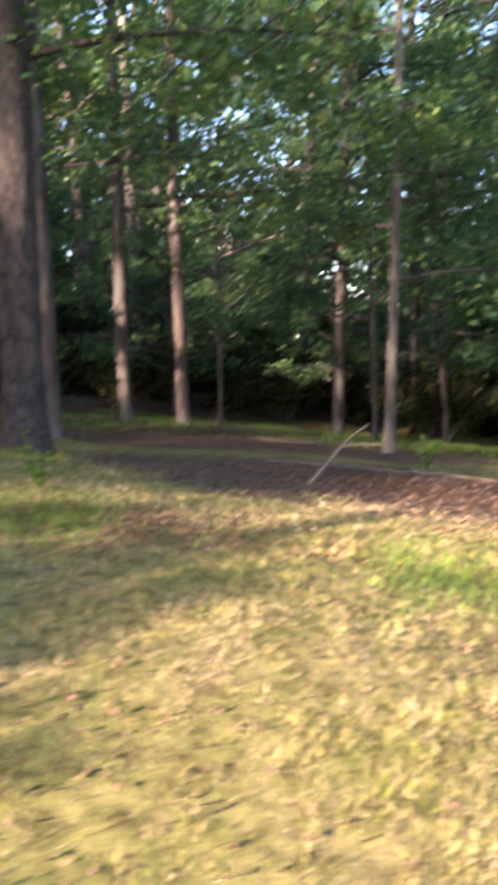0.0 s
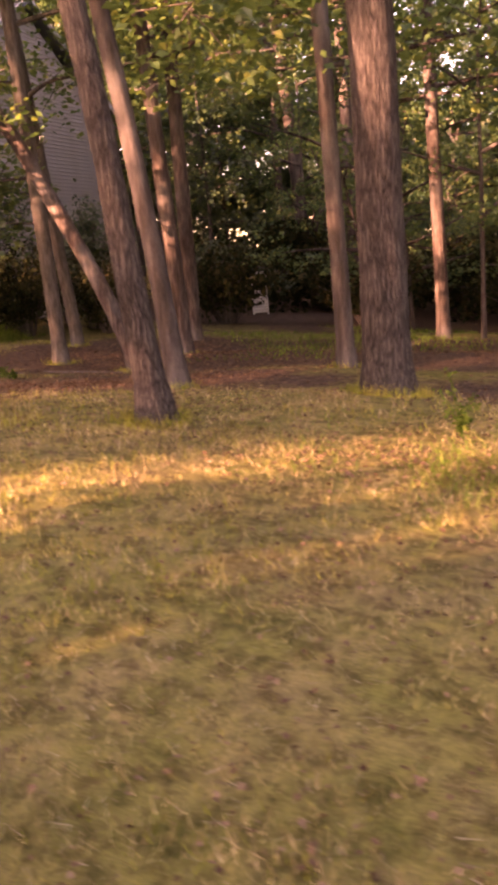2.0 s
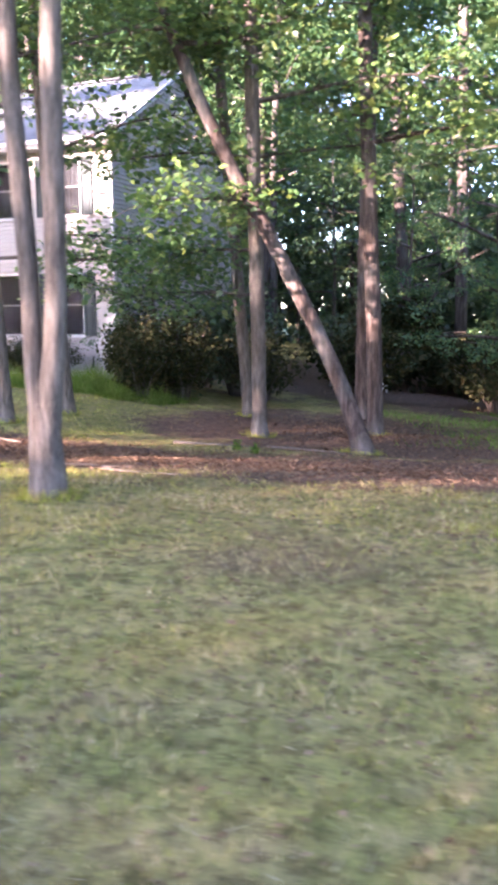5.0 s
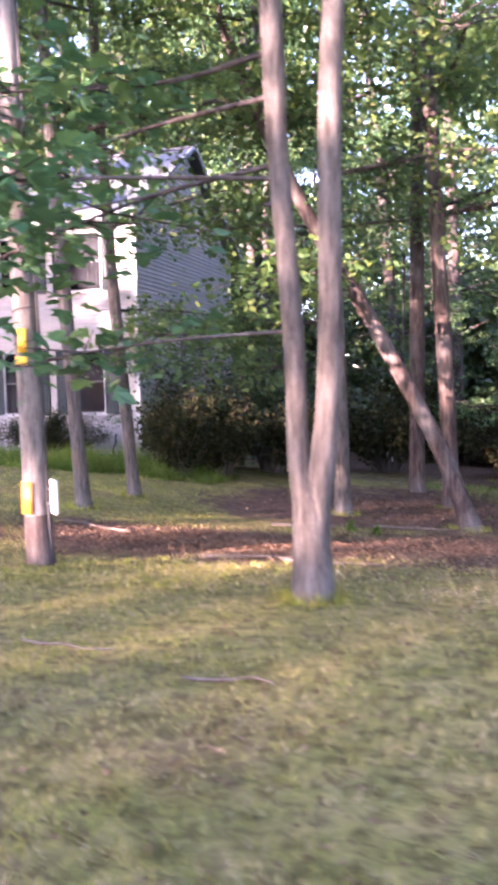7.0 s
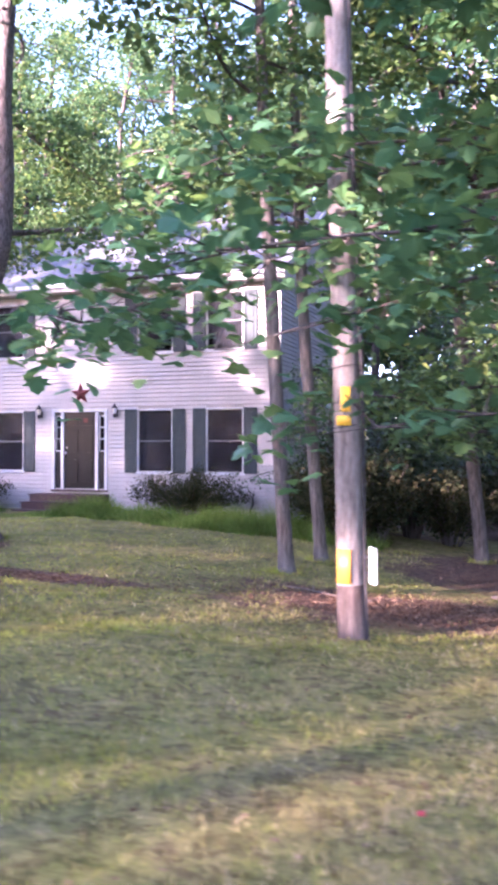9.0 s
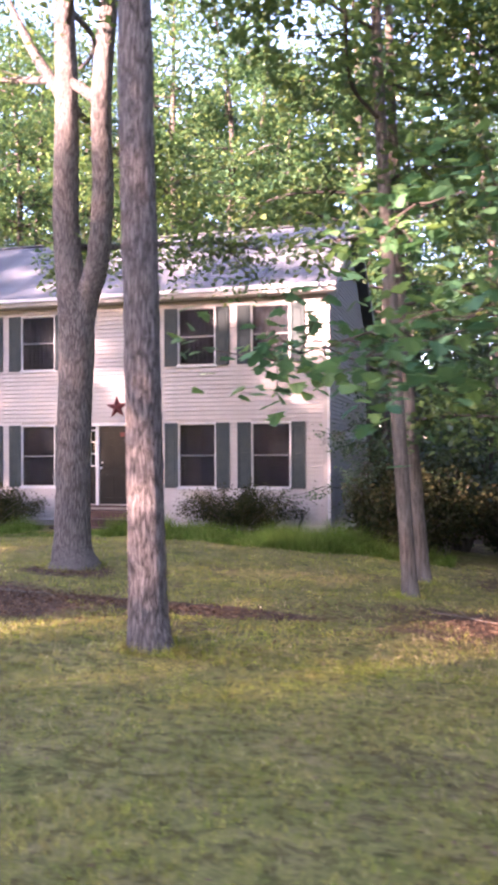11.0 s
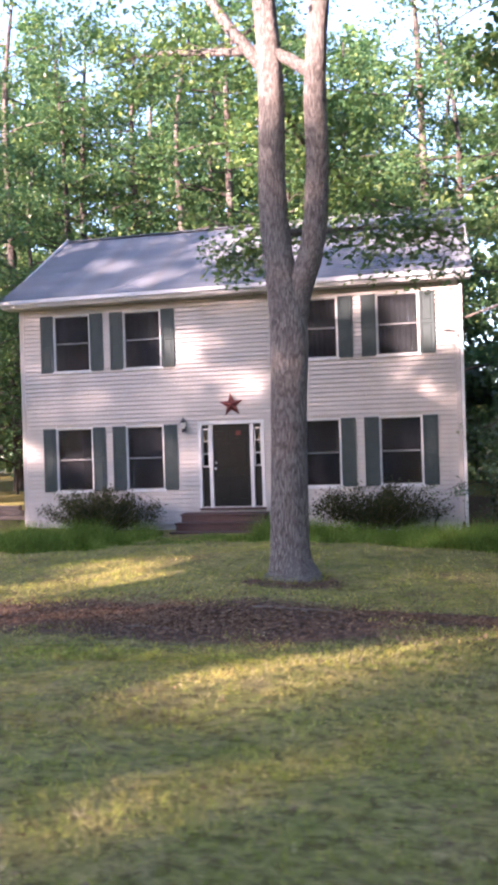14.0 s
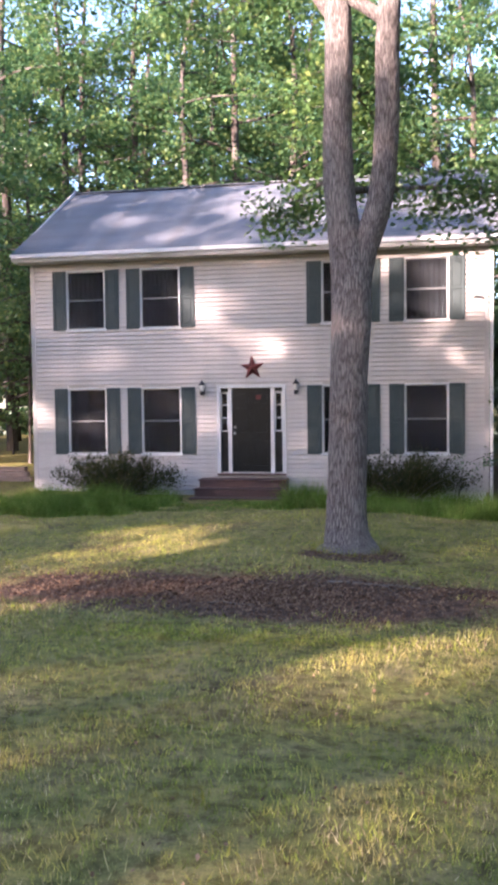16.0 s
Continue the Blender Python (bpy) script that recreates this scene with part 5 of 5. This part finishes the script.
def lawn():
    rng = np.random.RandomState(71)
    for name, n, y0, y1, pw, wid, tall in (("lawn_grass", 620000, 1.8, 7.5, 1.25, .0048, .8), ("far_lawn_grass", 300000, 7.0, 18.0, 1.3, .0095, .85)):
        y = y0 + (y1 - y0) * rng.uniform(0, 1, n) ** pw
        x = rng.uniform(-8, 26, n)
        seen = (x > 3.2 - 1.05 * y) & (x < 23.0 + .35 * y)
        patch = np.sin(1.3 * x + .7 * y) + np.sin(2.1 * y - .9 * x + 1) + np.sin(3.7 * x - 2.2 * y) + .9 * rng.randn(n)
        bare = np.sin(11.3 * x + 3.1 * np.sin(3.9 * y)) * np.sin(12.7 * y + 2.7 * np.sin(4.3 * x)) + .8 * np.sin(2.1 * x + 1.7 * y) * np.sin(1.3 * x - 2.6 * y) + .45 * rng.randn(n)
        ok = seen & (patch > -2.7) & (bare > -.75 + .45 / (1 + np.exp(-(x - 12) / 2.5))) & ~in_beds(x, y, .9) & ~((x > 14.5) & (y > 9.5)) & ~((x > 9.6 + .4 * np.sin(2 * y)) & (y > 12.6 + .5 * np.sin(1.7 * x)))
        x, y, patch = x[ok], y[ok], patch[ok]
        tuft = np.clip(np.sin(9.1 * x + 2.3 * np.sin(4.7 * y)) * np.sin(10.3 * y + 2.1 * np.sin(5.3 * x)) + .5 * np.sin(3.1 * x - 2.3 * y), -.4, 1.2)
        h = tall * (.028 + .06 * rng.uniform(0, 1, len(x)) ** 2 + .04 * np.maximum(tuft, 0) * rng.uniform(.3, 1, len(x)))
        dry = rng.uniform(0, 1, len(x)) < .24 + .56 / (1 + np.exp(-(x - 11.5) / 2)) - .12 * patch
        for kind, mat, pick, lab in (("", GRASS, ~dry, "short patchy green lawn grass"), ("dry_", DRY_GRASS, dry, "dry straw-coloured lawn grass")):
            blades(kind + name, x[pick], y[pick], h[pick], wid, mat, rng, lab, .9)
    n = 90000
    x, y = rng.uniform(11, 25, n), 2.0 + 8.0 * rng.uniform(0, 1, n) ** 1.2
    ok = (np.sin(5.3 * x + 2 * np.sin(2.9 * y)) * np.sin(6.1 * y + 2 * np.sin(3.3 * x)) + .7 * rng.randn(n) > -.1) & (x < 23.0 + .35 * y)
    x, y = x[ok], y[ok]
    blades("straw_thatch", x, y, rng.uniform(.018, .04, len(x)), .007, THATCH, rng, "dead pale straw lying in the lawn", 3.4)
    # long green grass along the shade line and in the bed before the house
    n = 80000
    x, y = rng.uniform(-8, 8.5, n), rng.uniform(16.0, 18.9, n)
    ok = (y < 18.6 + .2 * np.sin(3 * x)) & (y > 16.4 + .35 * np.sin(.9 * x + 1) + .15 * np.sin(4 * x)) & ~((x > -1.3) & (x < 1.1) & (y > 18.4))
    x, y = x[ok], y[ok]
    blades("bed_grass", x, y, rng.uniform(.14, .52, len(x)) * (.7 + .5 * np.sin(4.1 * x + np.sin(3 * y)) * np.sin(5 * y + 1) + .25 * np.sin(1.3 * x)) * np.where(np.abs(x + .1) < 1.25, .22, 1.0), .011, LUSH, rng, "long lush green grass in the bed before the house", .9)
    n = 9000
    x, y = rng.uniform(18.4, 25, n), rng.normal(7.0, .35, n)
    ok = np.sin(2.3 * x) + .6 * np.sin(5.1 * x + 1) + .4 * rng.randn(n) > .1
    x, y = x[ok], y[ok]
    blades("verge_grass", x, y, rng.uniform(.04, .13, len(x)), .010, LUSH, rng, "taller grass along the shaded edge of the lawn", .8)
    n = 14000
    x, y = rng.uniform(12, 27, n), rng.uniform(15, 24, n)
    ok = (np.sin(.9 * x) + np.sin(1.1 * y + .4 * x) > -.2)
    x, y = x[ok], y[ok]
    blades("wood_grass", x, y, rng.uniform(.05, .16, len(x)), .02, LUSH, rng, "thin green grass on the woodland floor", .9)


def litter():
    rng = np.random.RandomState(72)
    pts = []
    for (cx, cy, rx, ry), n in zip(BEDS, (22000, 17000, 8000, 6000, 5000, 1000, 2600, 1200, 5000)):
        r, a = np.abs(rng.normal(0, .62, n)), rng.uniform(0, 6.283, n)
        pts.append(np.stack([cx + rx * r * np.cos(a), cy + ry * r * np.sin(a)], 1))
    pts.append(np.stack([rng.uniform(1, 25, 3500), rng.uniform(2.4, 9, 3500)], 1))
    pts.append(np.stack([rng.uniform(12, 25, 7000), rng.uniform(3.0, 10, 7000)], 1))
    pts.append(np.stack([rng.normal(20.2, .9, 2600), rng.normal(7.1, .28, 2600)], 1))
    for cx, cy in rng.uniform((15.5, 2.8), (24.0, 8.0), (16, 2)):
        pts.append(rng.normal((cx, cy + .8), (.5, .28), (150, 2)))
    p = np.vstack(pts)
    z = ground_z(p[:, 0], p[:, 1]) + rng.uniform(.006, .035, len(p))
    v, f = leaves(rng, np.column_stack([p, z]), .024 + .0016 * np.maximum(p[:, 1] - 4, 0), .35)
    tagged(put("fallen_leaves", mesh("fallen_leaves", v, f, LITTER)), "brown fallen leaves lying on the lawn and beds", "leaf litter", kind="stuff")


def fallen_branch(x, y, az, length, r, seed, lift=.0):
    rng = np.random.RandomState(seed)
    b = thing("fallen_branch", x, y, gz(x, y), "pale dead branch lying on the ground", "branch", "fallen branches")
    d = np.array((math.cos(az), math.sin(az)))
    rows = []
    for t in np.linspace(0, 1, 6):
        q = d * length * t + rng.normal(0, .03, 2)
        rows.append((q[0], q[1], gz(x + q[0], y + q[1]) - gz(x, y) + r * .9 + lift * t, r * (1 - .6 * t)))
    v, f = tube(rows, .12, 7, r * .12, seed)
    put("stick", mesh("stick", v, f, STICK, True), b)
    if length > .7:
        q = rows[3]
        v, f = tube([(*q[:3], r * .5), (q[0] + d[1] * .15 + d[0] * .1, q[1] - d[0] * .15 + d[1] * .1, q[2] + .03, r * .35), (q[0] + d[1] * .35 + d[0] * .2, q[1] - d[0] * .35 + d[1] * .2, q[2] + .02, r * .2)], .1, 6)
        put("side_twig", mesh("side_twig", v, f, STICK, True), b)


for i, (x, y, az, ln, r, lift) in enumerate(((21.2, 9.9, 1.0, 1.0, .022, .55), (20.6, 11.4, .1, 2.6, .02, .0), (2.7, 9.9, -.2, 1.1, .018, 0), (1.6, 8.6, .2, .5, .014, 0), (11.2, 9.0, .1, 1.1, .02, 0),
                                             (12.1, 8.8, -.1, 1.0, .018, 0), (9.6, 10.8, 2.9, 1.3, .018, 0), (12.6, 5.0, .2, .5, .012, 0), (11.4, 5.4, 0, .6, .012, 0), (10.9, 12.9, .05, 1.2, .025, 0),
                                             (12.3, 13.2, .2, 1.6, .02, 0), (13.9, 10.8, .3, .9, .018, 0), (19.8, 15.5, .1, 1.8, .03, .0))):
    fallen_branch(x, y, az, ln, r, 80 + i, lift)


def weed(x, y, h, seed):
    rng = np.random.RandomState(seed)
    w = thing("weed", x, y, gz(x, y), "pale green weed at the foot of the trees", "plant", "weeds")
    st, pts = [], []
    for k in range(7):
        a = rng.uniform(0, 6.28)
        e = np.array((math.cos(a) * h * .35, math.sin(a) * h * .35, h * rng.uniform(.3, 1.25)))
        st.append(tube([(0, 0, -.03, .005), (*(e * (.4, .4, .6)), .004), (*e, .002)], .1, 4))
        pts.append(e * rng.uniform(.25, 1, 16)[:, None] + rng.normal(0, .02, (16, 3)))
    v, f = join(st)
    put("stalks", mesh("stalks", v, f, LUSH, True), w)
    v, f = leaves(rng, np.vstack(pts), .042, .9)
    put("leaves", mesh("leaves", v, f, LUSH), w, kind="stuff")


for i, (x, y, h) in enumerate(((19.44, 7.82, .36), (12.1, 12.5, .13), (12.5, 12.2, .12), (22.4, 12.6, .4))):
    weed(x, y, h, 95 + i)


def base_tufts():
    """Unmown grass that stands round the feet of the trunks and the pole."""
    rng = np.random.RandomState(74)
    xs, ys = [], []
    for cx, cy, r, n in ((6.07, 7.25, .2, 900), (2.82, 12.15, .42, 1100), (12.86, 6.87, .15, 900), (7.97, 12.5, .13, 500), (8.07, 14.1, .13, 500), (11.55, 14.75, .16, 500),
                         (13.6, 13.8, .22, 600), (18.61, 9.4, .27, 1000), (17.42, 7.42, .16, 900), (16.58, 9.4, .12, 500), (17.1, 13.45, .14, 400), (10.42, 17.0, .15, 400), (13.2, 16.35, .17, 400)):
        q = r * rng.uniform(.75, 1.0, n) + np.abs(rng.normal(0, .09, n))
        a = rng.uniform(0, 6.283, n)
        xs.append(cx + q * np.cos(a)); ys.append(cy + q * np.sin(a))
    x, y = np.concatenate(xs), np.concatenate(ys)
    blades("tuft_grass", x, y, rng.uniform(.03, .13, len(x)), .008, GRASS, rng, "unmown grass round the feet of the trunks", .8)



def red_scrap(x, y):
    """A crumpled bit of red plastic lying in the grass."""
    rng = np.random.RandomState(77)
    bm = bmesh.new()
    bmesh.ops.create_icosphere(bm, subdivisions=2, radius=.017)
    for v in bm.verts:
        v.co *= 1 + rng.uniform(-.22, .22)
        v.co.z *= .6
    ob = part("plastic_scrap", bm, RED_PLASTIC, None, "", True, pose(x, y, gz(x, y) + .035, 8, -6, 30))
    tagged(ob, "small crumpled red plastic scrap lying on the lawn", "litter")


red_scrap(11.1, 4.03)
lawn()
base_tufts()
litter()
siding_boards()
